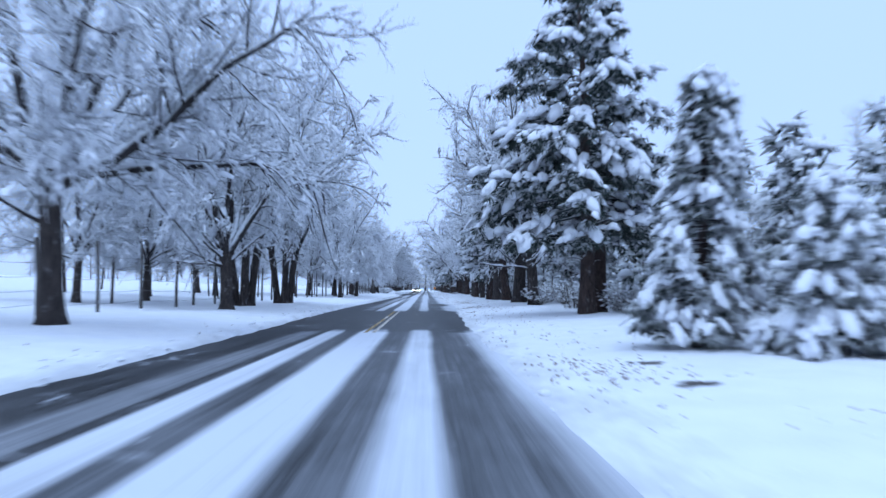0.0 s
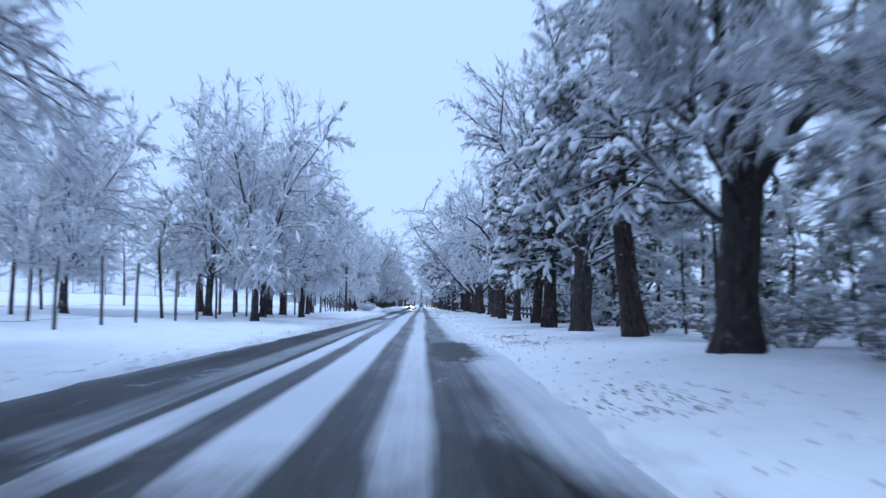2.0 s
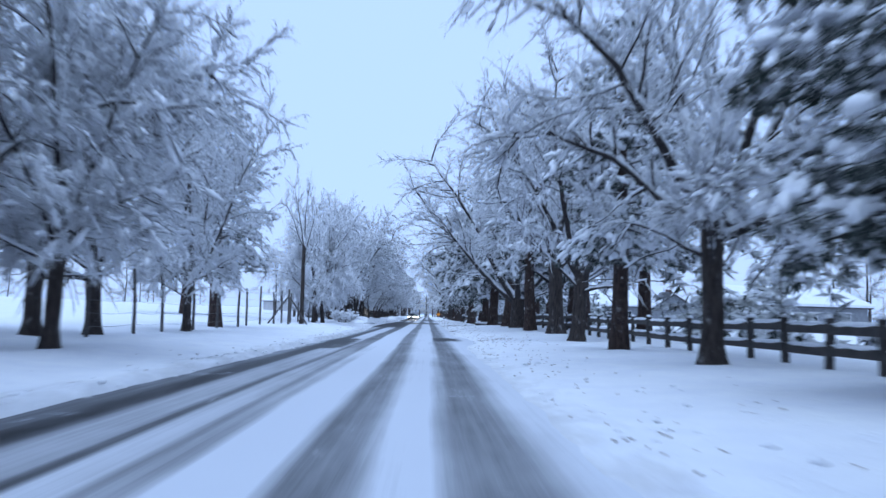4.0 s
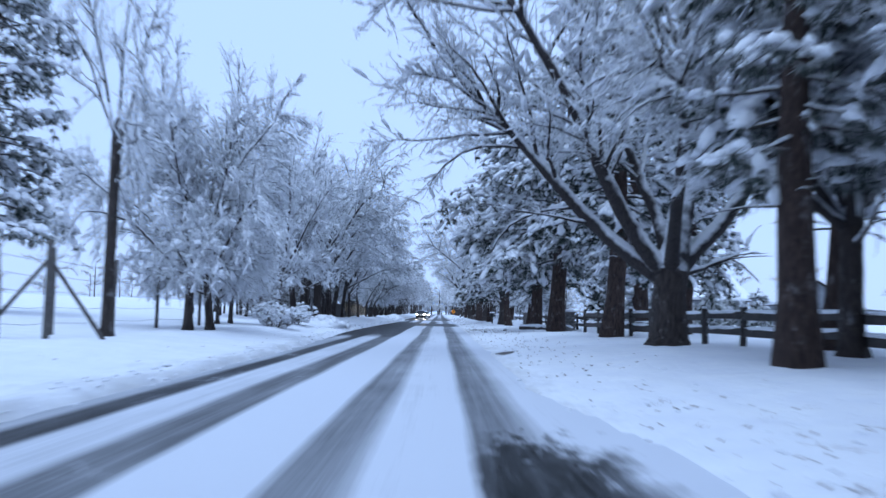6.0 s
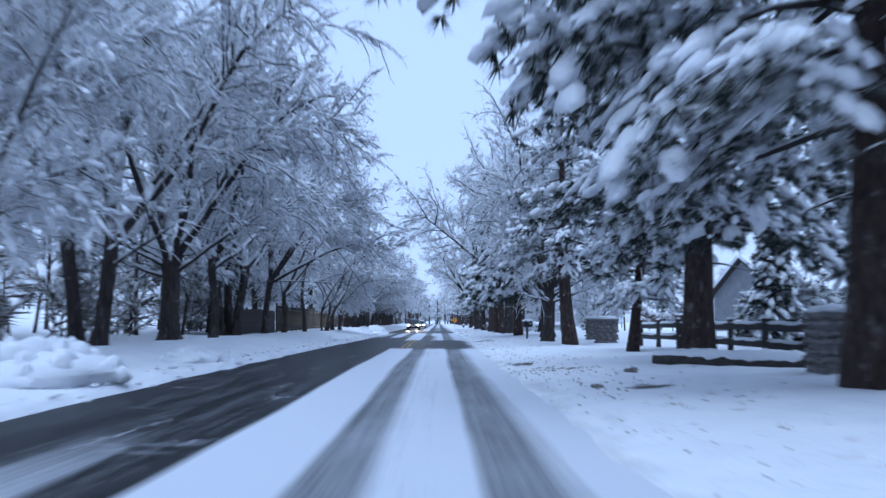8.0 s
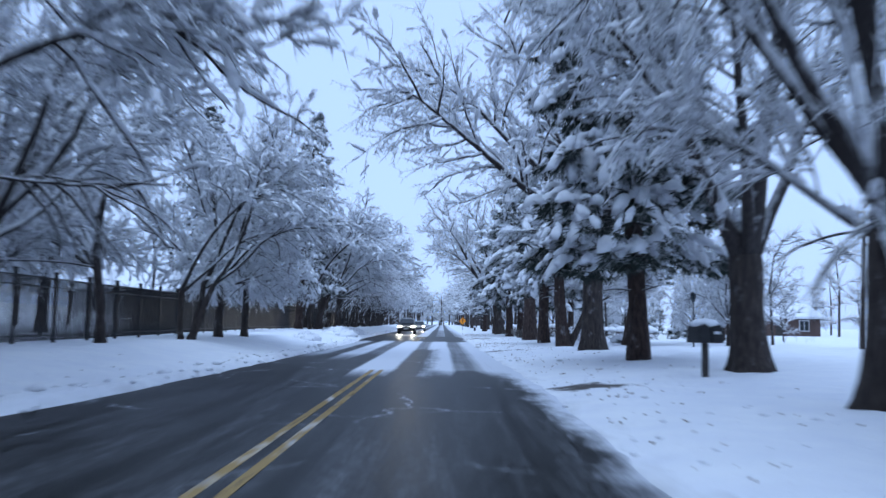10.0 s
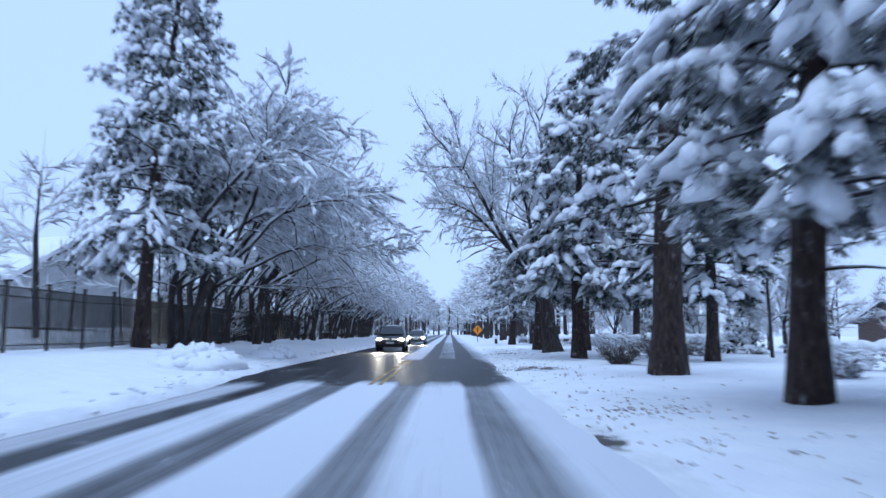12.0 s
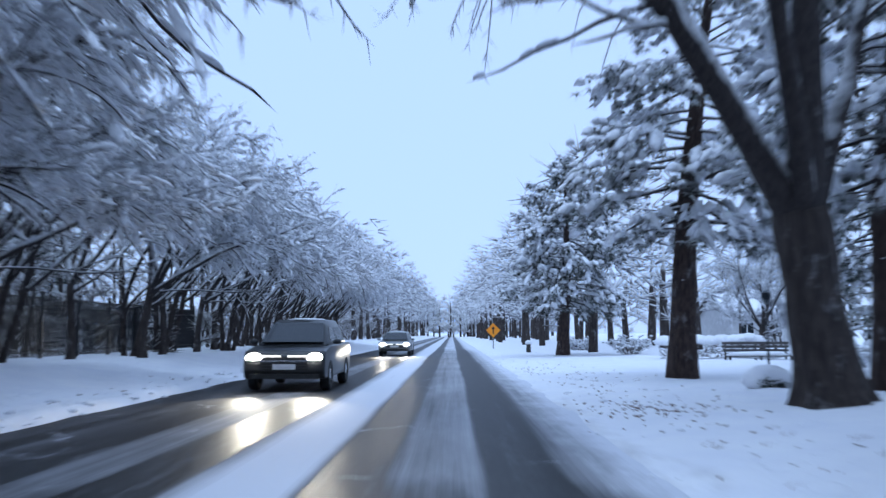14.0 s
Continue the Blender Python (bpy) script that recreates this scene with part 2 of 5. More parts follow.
    k = ramp(n, l, k, [(0.08, 0.0), (0.84, 1.0)])
    # thin frost and salt smears left on the open tar
    smear = op(n, l, "ADD", op(n, l, "MULTIPLY", noise_tex(n, l, world_coords(n, l, (2.6, 0.12, 1)), 1.0, 4, 0.6), 0.55), op(n, l, "MULTIPLY", noise_tex(n, l, world_coords(n, l, (8.0, 0.5, 1)), 1.0, 5, 0.7), 0.45))
    crack = n.new("ShaderNodeTexVoronoi")
    crack.feature = "DISTANCE_TO_EDGE"
    crack.inputs["Scale"].default_value = 0.33
    wavy = n.new("ShaderNodeVectorMath")
    wavy.operation = "ADD"
    wob = n.new("ShaderNodeTexNoise")
    wob.inputs["Scale"].default_value, wob.inputs["Detail"].default_value = 1.3, 4
    l.new(world_coords(n, l), wob.inputs["Vector"])
    l.new(world_coords(n, l, (1.0, 0.7, 1)), wavy.inputs[0])
    l.new(wob.outputs["Color"], wavy.inputs[1])
    l.new(wavy.outputs[0], crack.inputs["Vector"])
    salt = op(n, l, "MULTIPLY", ramp(n, l, crack.outputs["Distance"], [(0.004, 1.0), (0.014, 0.0)]), ramp(n, l, blot, [(0.48, 0.0), (0.6, 0.5)]))
    speck = noise_tex(n, l, world_coords(n, l, (1.0, 0.5, 1)), 9.0, 4, 0.7)
    rest = op(n, l, "MULTIPLY", ramp(n, l, smear, [(0.44, 0.0), (0.66, 1.0)]), ramp(n, l, speck, [(0.36, 0.0), (0.62, 1.0)]))
    k = op(n, l, "MAXIMUM", op(n, l, "MAXIMUM", k, salt), op(n, l, "MULTIPLY", rest, 0.24))
    tone = mixc(n, l, ramp(n, l, smear, [(0.3, 0.0), (0.7, 1.0)]), (0.006, 0.006, 0.006), (0.045, 0.042, 0.04))
    tar = mixc(n, l, ramp(n, l, grain, [(0.35, 0.0), (0.7, 1.0)]), (0.007, 0.007, 0.008), tone)
    l.new(mixc(n, l, k, tar, (0.66, 0.68, 0.74)), b.inputs["Base Color"])
    l.new(ramp(n, l, k, [(0.0, 0.44), (0.4, 0.8)]), b.inputs["Roughness"])
    l.new(ramp(n, l, op(n, l, "ADD", k, op(n, l, "MULTIPLY", smear, 0.3)), [(0.05, 0.115), (0.35, 0.04)]), b.inputs["Specular IOR Level"])
    bump(n, l, b, op(n, l, "ADD", k, op(n, l, "MULTIPLY", grain, 0.3)), 0.5, 0.02)
    return m


M_ROAD = road_material()


def paint_material():
    """Yellow line paint, cracked and scuffed down to the tar, with a dusting of snow."""
    m, n, l, b = mat("worn_yellow_paint")
    wear = noise_tex(n, l, world_coords(n, l, (14, 1.1, 1)), 1.0, 5, 0.7)
    slow = noise_tex(n, l, world_coords(n, l, (2, 0.35, 1)), 1.0, 3, 0.6)
    paint = mixc(n, l, slow, (0.27, 0.175, 0.07), (0.42, 0.29, 0.13))
    worn = mixc(n, l, ramp(n, l, wear, [(0.52, 0.0), (0.68, 0.9)]), paint, (0.035, 0.034, 0.034))
    snow = ramp(n, l, op(n, l, "ADD", op(n, l, "MULTIPLY", slow, 0.75), op(n, l, "MULTIPLY", wear, 0.25)), [(0.52, 0.0), (0.68, 0.75)])
    # the first stretch keeps a ridge of snow on its inner line
    sx = n.new("ShaderNodeSeparateXYZ")
    l.new(world_coords(n, l), sx.inputs[0])
    ridge = op(n, l, "MULTIPLY", op(n, l, "GREATER_THAN", sx.outputs["X"], -1.72), op(n, l, "LESS_THAN", sx.outputs["Y"], 100.0))
    snow = op(n, l, "MAXIMUM", snow, op(n, l, "MULTIPLY", ridge, ramp(n, l, wear, [(0.30, 0.9), (0.62, 0.1)])))
    l.new(mixc(n, l, snow, worn, SNOW), b.inputs["Base Color"])
    b.inputs["Roughness"].default_value = 0.7
    b.inputs["Specular IOR Level"].default_value = 0.1
    return m


M_YELLOW = paint_material()
# ---- mesh helpers ----
class Build:
    """Collects vertices and faces of one mesh."""

    def __init__(self):
        self.v, self.f = [], []

    def tube(self, pts, rad, sides, closed_tip=True):
        n0 = len(self.v)
        prev = None
        last = len(pts) - 1
        for i, p in enumerate(pts):
            d = (pts[min(i + 1, last)] - pts[max(i - 1, 0)]).normalized()
            if prev is None:
                prev = d.orthogonal().normalized()
            a = (prev - d * prev.dot(d)).normalized()
            prev = a
            c = d.cross(a)
            if i == last and closed_tip:
                self.v.append(tuple(p))
                break
            for k in range(sides):
                t = 2 * math.pi * k / sides
                self.v.append(tuple(p + (a * math.cos(t) + c * math.sin(t)) * rad[i]))
        for i in range(last):
            b0, b1 = n0 + i * sides, n0 + (i + 1) * sides
            for k in range(sides):
                q = (k + 1) % sides
                if i == last - 1 and closed_tip:
                    self.f.append((b0 + k, b0 + q, b1))
                else:
                    self.f.append((b0 + k, b0 + q, b1 + q, b1 + k))

    def box(self, lo, hi, turn=None, at=(0, 0, 0)):
        n0 = len(self.v)
        for z in (lo[2], hi[2]):
            for x, y in ((lo[0], lo[1]), (hi[0], lo[1]), (hi[0], hi[1]), (lo[0], hi[1])):
                p = Vector((x, y, z))
                if turn is not None:
                    p = turn @ p
                self.v.append(tuple(p + Vector(at)))
        for q in ((3, 2, 1, 0), (4, 5, 6, 7), (0, 1, 5, 4), (1, 2, 6, 5), (2, 3, 7, 6), (3, 0, 4, 7)):
            self.f.append(tuple(n0 + i for i in q))

    def lump(self, c, rx, ry, rz, rnd, rings=3, sides=7, rough=0.2, droop=0.0, yaw=0.0, dip=0.0):
        """A soft uneven clump, flatter below."""
        n0 = len(self.v)
        a0 = rnd.random() * 6.28
        cy, sy = math.cos(yaw), math.sin(yaw)
        self.v.append((c[0], c[1], c[2] + rz))
        for i in range(1, rings + 1):
            th = math.pi * 0.86 * i / (rings + 0.35) if rings > 2 else (0.75, 1.6)[i - 1]
            for k in range(sides):
                ph = a0 + 2 * math.pi * k / sides
                s = 1 + rough * (rnd.random() * 2 - 1)
                z = math.cos(th) * rz * (1.0 if th < 1.57 else 0.45)
                u, w = math.sin(th) * math.cos(ph) * rx * s, math.sin(th) * math.sin(ph) * ry * s
                self.v.append((c[0] + u * cy - w * sy, c[1] + u * sy + w * cy,
                               c[2] + z * (1 + rough * (rnd.random() - 0.5)) - droop * math.sin(th) ** 2 * rnd.random() + dip * u))
        self.v.append((c[0], c[1], c[2] - rz * 0.4))
        for k in range(sides):
            q = (k + 1) % sides
            self.f.append((n0, n0 + 1 + k, n0 + 1 + q))
            for i in range(rings - 1):
                r0, r1 = n0 + 1 + i * sides, n0 + 1 + (i + 1) * sides
                self.f.append((r0 + k, r1 + k, r1 + q, r0 + q))
            e = n0 + 1 + (rings - 1) * sides
            self.f.append((e + k, n0 + 1 + rings * sides, e + q))

    def mesh(self, name, material, smooth=True):
        me = bpy.data.meshes.new(name)
        me.from_pydata(self.v, [], self.f)
        me.materials.append(material)
        if smooth:
            me.polygons.foreach_set("use_smooth", [True] * len(me.polygons))
        me.update()
        return me


def part(name, b, material, parent, label="", smooth=True):
    data = b.mesh(name, material, smooth) if isinstance(b, Build) else b
    ob = new(name, data)
    ob.parent = parent
    if label:
        ob["label"] = label
    return ob


def thing(name, label, category, group="", kind=""):
    return tagged(new(name), label, category, group, kind)


def place(x, y, z=0.0, turn=0.0, scale=1.0, tilt=0.0, lean=0.0):
    return Matrix.LocRotScale((x, y, z), Euler((radians(tilt), radians(lean), radians(turn))), (scale, scale, scale))


# ---- ground ----
def step_line(y, stops):
    for (y0, v0), (y1, v1) in zip(stops, stops[1:]):
        if y < y1:
            return v0 + (v1 - v0) * max(0.0, (y - y0) / (y1 - y0))
    return stops[-1][1]


def left_edge(y):
    return step_line(y, ((25, -5.2), (38, -5.5), (60, -5.55), (88, -5.1), (122, -4.9), (150, -4.85), (168, -5.55), (180, -5.9), (205, -5.8), (220, -5.4), (250, -5.3), (260, -6.0), (290, -6.15)))


def right_edge(y):
    return step_line(y, ((12, 1.3), (30, 1.35), (50, 1.7), (68, 2.15), (80, 1.5), (119, 1.5), (125, 2.3), (131, 2.3), (138, 1.5), (205, 1.7), (216, 2.0), (230, 1.85), (262, 1.6), (280, 1.85), (320, 2.0)))


def ground_z(x, y):
    """Height of the snow beside the road, and of the bed below it."""
    wob = 0.15 * noise.noise(Vector((x * 0.02, y * 0.45, 3.1))) + (0.10 if x < 0 else 0.04) * noise.noise(Vector((0, y * 1.7, 8.2)))
    if x > 0:
        d = x - right_edge(y) - 1.1 * wob
        rise = 0.09 * min(1, max(0, d / 0.9)) + step_line(y, ((20, 0.14), (38, 0.26), (72, 0.32), (88, 0.14), (125, 0.14), (142, 0.36), (164, 0.36), (182, 0.12), (214, 0.12), (226, 0.32), (233, 0.32), (241, 0.14), (272, 0.1), (279, 0.24), (288, 0.14))) * min(1, max(0, (d - 0.6) / 4.0)) + 0.16 * min(1, max(0, (d - 5) / 8))
    else:
        d = left_edge(y) - x - wob * 1.2
        bank = 0.22 + 0.22 * min(1, max(0, (y - 120) / 70)) * min(1, 1.0)
        rise = 0.16 * min(1, max(0, d / 0.28)) + bank * min(1, max(0, (d - 0.2) / 3.2)) ** 1.5
    base = -0.06 + 0.06 * min(1, max(0, d / 0.1))
    if d <= 0:
        return -0.06
    lump = 0.06 * noise.noise(Vector((x * 0.5, y * 0.4, 0))) + 0.045 * noise.noise(Vector((x * 1.7, y * 1.5, 5)))
    far = 0.5 * noise.noise(Vector((x * 0.02, y * 0.02, 9))) * min(1, max(0, (abs(x) - 15) / 30))
    climb = 0.045 * min(60, max(0, -x - 11)) if x < 0 else 0.0
    return base + rise + lump * min(1, d * 1.6) + far + climb


def make_ground():
    xs = [-1500, -700, -300, -150, -100, -70, -50, -38, -30, -24, -20, -17, -15] + [round(-13 + 0.5 * i, 2) for i in range(11)]
    xs += [round(-7.6 + 0.2 * i, 2) for i in range(1, 6)] + [round(-6.5 + 0.08 * i, 2) for i in range(26)] + [-4.2, -3, -1, 0.6]
    xs += [round(1.0 + 0.14 * i, 2) for i in range(24)] + [round(4.5 + 0.4 * i, 2) for i in range(20)]
    xs += [13, 14, 15.5, 17, 20, 24, 30, 38, 50, 70, 100, 150, 300, 700, 1500]
    ys = [-300, -120, -60, -30, -15] + [round(-6 + 0.75 * i, 2) for i in range(440)] + [326, 330, 335, 342, 350, 360, 375, 400, 430, 470, 530, 600, 800, 1200, 2500]
    b = Build()
    b.v = [(x, y, ground_z(x, y)) for y in ys for x in xs]
    w = len(xs)
    b.f = [(j * w + i, j * w + i + 1, (j + 1) * w + i + 1, (j + 1) * w + i) for j in range(len(ys) - 1) for i in range(w - 1)]
    ob = new("ground", b.mesh("ground", M_SNOW))
    tagged(ob, "smooth fresh snow over the verges and fields", "snow ground", kind="structure")


def make_road():
    b = Build()
    xs = [-7.2, -6.0, -4.5, -3.0, -1.9, -1.0, 0.0, 1.0, 2.8]
    ys = [-300, -60, 0, 60, 120, 180, 240, 300, 400, 480, 560]
    b.v = [(x, y, 0.02 - 0.0025 * abs(x + 2.2)) for y in ys for x in xs]
    w = len(xs)
    b.f = [(j * w + i, j * w + i + 1, (j + 1) * w + i + 1, (j + 1) * w + i) for j in range(len(ys) - 1) for i in range(w - 1)]
    ob = new("road", b.mesh("road", M_ROAD))
    tagged(ob, "dark wet asphalt road with snow between the wheel tracks", "road", kind="structure")
    for y0, y1, xa in ((25, 48, -1.85), (202, 221, -1.88), (254, 272, -1.98)):
        for x0 in (xa, xa + 0.25):
            s = Build()
            s.box((-0.055, y0, 0.0), (0.055, y1, 0.004), at=(x0, 0, 0.0205))
            part("yellow_line", s, M_YELLOW, ob, "worn yellow centre line", False)


make_ground()
make_road()


# ---- trees ----
def bent(rnd, p, d, length, steps, wander, lift, later=None):
    """Points of a limb from p along d; lift pulls it up or, below 0, down; later: the lift of its outer half."""
    pts = [p.copy()]
    d = d.normalized()
    for i in range(steps):
        d = (d + Vector((rnd.uniform(-1, 1), rnd.uniform(-1, 1), rnd.uniform(-1, 1))) * wander + Vector((0, 0, later if later is not None and i >= steps * 0.45 else lift))).normalized()
        p = p + d * (length / steps)
        pts.append(p.copy())
    return pts


def taper(r0, r1, n):
    return [r0 + (r1 - r0) * i / (n - 1) for i in range(n)]


def off(rnd, d, angle):
    """A direction at about that angle from d."""
    a = d.orthogonal().normalized()
    c = d.cross(a)
    ph = rnd.random() * 2 * math.pi
    return (d * math.cos(angle) + (a * math.cos(ph) + c * math.sin(ph)) * math.sin(angle)).normalized()


def along(pts, s):
    x = s * (len(pts) - 1)
    i = min(int(x), len(pts) - 2)
    return pts[i].lerp(pts[i + 1], x - i), (pts[i + 1] - pts[i]).normalized()


def gnarl(b, n0, foot, r0, seed):
    """Root flare and uneven girth for the trunk whose vertices start at n0."""
    for i in range(n0, len(b.v)):
        x, y, z = b.v[i]
        a = math.atan2(y - foot.y, x - foot.x)
        flare = 0.28 * math.exp(-max(0, z) / 0.45) * math.cos(5 * a + seed) + 0.13 * noise.noise(Vector((math.cos(a) * 1.6 + seed, math.sin(a) * 1.6, z * 0.9)))
        b.v[i] = (x + math.cos(a) * r0 * flare, y + math.sin(a) * r0 * flare, z)


def leafless(seed, height, radius, fork=0.28, limbs=6, stems=1, spread=0.95, dense=1.0, lean=(0, 0), droop=-0.05, twig_r=0.022, arch=0.0, crown=None, dirs=None, low=2, fine=1.0, limb_r=0.55, curl=-0.09, inner=0.2, clear=2.6, load=0.75, sway=0.022):
    """A bare broadleaf tree under snow: trunk, main limbs, branches and twigs. crown: its radius; lean pushes all limbs sideways;
    dirs: bearing, tilt and length of each main limb."""
    rnd = random.Random(seed)
    trunk, boughs, branch, twig, pad = Build(), [], Build(), Build(), Build()
    push = Vector((lean[0], lean[1], 0))
    mains = []
    for s in range(stems):
        a = 6.28 * s / stems + seed
        foot = Vector((0, 0, -0.15)) if stems == 1 else Vector((math.cos(a), math.sin(a), 0)) * radius * 1.2 + Vector((0, 0, -0.15))
        d = (Vector((rnd.uniform(-.04, .04), rnd.uniform(-.04, .04), 1)) + push * 0.35 + (Vector((math.cos(a), math.sin(a), 0)) * 0.22 if stems > 1 else Vector())).normalized()
        top = height * (fork + rnd.uniform(-.02, .04))
        pts = bent(rnd, foot, d, top + 0.15, 12, sway, 0.015)
        r0 = radius if stems == 1 else radius * 0.62
        n0 = len(trunk.v)
        trunk.tube(pts, [r0 * q * rnd.uniform(0.97, 1.03) for q in (1.5, 1.2, 1.06, 1.0, 0.97, 0.95, 0.94, 0.93, 0.93, 0.95, 0.98, 0.9, 0.5)], 14)
        gnarl(trunk, n0, foot, r0, seed)
        end = pts[-1]
        dirn = (pts[-1] - pts[-2]).normalized()
        count = limbs if stems == 1 else max(2, limbs // stems + 1)
        a0 = rnd.random() * 6.28
        plan = dirs or [(math.degrees(a0 + 6.28 * k / count + rnd.uniform(-.3, .3)), math.degrees(spread * rnd.uniform(0.4, 1.15)) if k else 12, rnd.uniform(0.75, 1.0)) for k in range(count)]
        for bearing, tilt, share in plan:
            ph, ti = radians(bearing), radians(tilt)
            dd = (dirn * math.cos(ti) + Vector((math.cos(ph), math.sin(ph), 0)) * math.sin(ti) + push * 0.5).normalized()
            ln = height * (1 - fork) * share
            lead = tilt == min(p[1] for p in plan)
            q = bent(rnd, end - dirn * ((0.12 if lead else rnd.uniform(0.10, 0.24)) * top), dd, ln, 10, 0.15, ((0.06 if ti < 0.9 else 0.04) - arch) * 0.8, curl)
            b = Build()
            k0 = r0 * (0.86 if lead else limb_r * (1.2 if share > 0.9 else 0.95))
            b.tube(q, [0.03 + (k0 - 0.03) * (1 - j / 10) ** 0.9 * (1.28 if j == 0 else 1.06 if j == 1 else 1.0) * rnd.uniform(0.95, 1.05) for j in range(11)], 9)
            boughs.append(b)
            mains.append((q, ln, r0))
        for k in range(low):
            at_, di = along(pts, rnd.uniform(0.55, 0.85))
            ln = height * rnd.uniform(0.28, 0.42)
            q = bent(rnd, at_, off(rnd, di, 1.2) + push * 0.5, ln, 5, 0.12, -0.02)
            b = Build()
            b.tube(q, taper(r0 * 0.26, 0.025, 6), 6)
            boughs.append(b)
            mains.append((q, ln * 1.1, r0 * 0.5))
    subs = []
    for q, ln, r0 in mains:
        for k in range(int(11 * min(1.3, ln / 6)) + 5):
            s = rnd.uniform(inner, 1.0) ** 0.85
            at_, di = along(q, s)
            l2 = ln * rnd.uniform(0.26, 0.5) * (1.2 - 0.5 * s)
            dd = off(rnd, di, rnd.uniform(0.5, 1.15))
            w = bent(rnd, at_, dd + push * 0.35, l2, 6, 0.24, droop * 0.3, droop * 1.1)
            branch.tube(w, taper(max(0.03, r0 * 0.16), 0.018, 7), 4)
            subs.append((w, l2))
    subs += [(q[len(q) // 2:], ln * 0.5) for q, ln, r0 in mains]
    # snow caught on the upper side of limbs and branches
    for w, length, girth, gap in [(q, ln, r0 * limb_r, 0.28) for q, ln, r0 in mains] + [(w, l2, 0.03, 0.42) for w, l2 in subs]:
        for k in range(int(length / gap)):
            s = rnd.uniform(0.06, 1.0)
            at_, di = along(w, s)
            if abs(di.z) > 0.86 or at_.z < clear * 0.7 or rnd.random() > 0.75 * load * (0.45 + 1.1 * (0.5 + noise.noise(at_ * 0.9))):
                continue
            r = rnd.uniform(0.06, 0.12) + 0.35 * girth * (1 - s)
            dip = max(-1.2, min(1.2, di.z / max(0.25, math.hypot(di.x, di.y))))
            pad.lump((at_.x, at_.y, at_.z + girth * (1 - s) * 0.75 + 0.02), r * rnd.uniform(1.3, 2.4), r * rnd.uniform(0.7, 1.0), r * rnd.uniform(0.5, 0.8), rnd, 2, 6, 0.14, 0.0, math.atan2(di.y, di.x), dip)
    for w, l2 in subs:
        for k in range(int((4.5 + 2.6 * l2) * dense) + 1):
            at_, di = along(w, rnd.uniform(0.12, 1.0))
            if at_.z < clear:
                continue
            l3 = rnd.uniform(0.5, 1.25) * (0.7 + 0.12 * l2)
            u = bent(rnd, at_, off(rnd, di, rnd.uniform(0.35, 0.95)) + push * 0.2, l3, 3, 0.3, 0.02, droop * 1.6)
            twig.tube(u, [twig_r * 0.95, twig_r * 0.85, twig_r * 0.65, 0], 3)
            for j in range(int(rnd.uniform(7, 13) * min(1.3, fine))):
                a2, d2 = along(u, rnd.uniform(0.05, 1.0))
                e = off(rnd, d2, rnd.uniform(0.5, 1.3)) * rnd.uniform(0.10, 0.34)
                e.z += droop * 1.5 * rnd.random()
                o = e.orthogonal().normalized() * twig_r * 0.85
                n0 = len(twig.v)
                twig.v += [tuple(a2 - o), tuple(a2 + o), tuple(a2 + e)]
                twig.f.append((n0, n0 + 1, n0 + 2))
            # snow settles in drifts on some sprays of twigs and leaves others bare
            if rnd.random() < load * (0.2 + 1.5 * max(0.0, noise.noise(at_ * 0.55) + 0.16)):
                a2, d2 = along(u, rnd.uniform(0.25, 0.8))
                r = rnd.uniform(0.06, 0.12)
                pad.lump((a2.x, a2.y, a2.z + r * 0.4), r * rnd.uniform(1.8, 3.6), r * rnd.uniform(0.8, 1.3), r * rnd.uniform(0.6, 0.9), rnd, 2, 5, 0.2, r * 0.6, math.atan2(d2.y, d2.x), max(-0.9, min(0.9, d2.z / max(0.3, math.hypot(d2.x, d2.y)))))
    if crown:
        far = sorted(math.hypot(v[0], v[1]) for v in twig.v)
        zs = sorted(v[2] for v in twig.v)
        kx, kz = crown / far[int(len(far) * 0.97)], height / zs[int(len(zs) * 0.995)]
        for b in [branch, twig, pad] + boughs:
            b.v = [(v[0] * kx, v[1] * kx, v[2] * kz) for v in b.v]
        # the stems keep their girth but follow the crown outwards
        rings = [trunk.v[i:i + 14] for st in range(stems) for i in range(st * 169, st * 169 + 168, 14)]
        moved = []
        for i, v in enumerate(trunk.v):
            st, j = divmod(i, 169)
            ring = rings[st * 12 + min(11, j // 14)]
            cx, cy = sum(q[0] for q in ring) / 14, sum(q[1] for q in ring) / 14
            moved.append((v[0] + cx * (kx - 1), v[1] + cy * (kx - 1), v[2] * kz))
        trunk.v = moved
    return trunk, boughs, branch, twig, pad


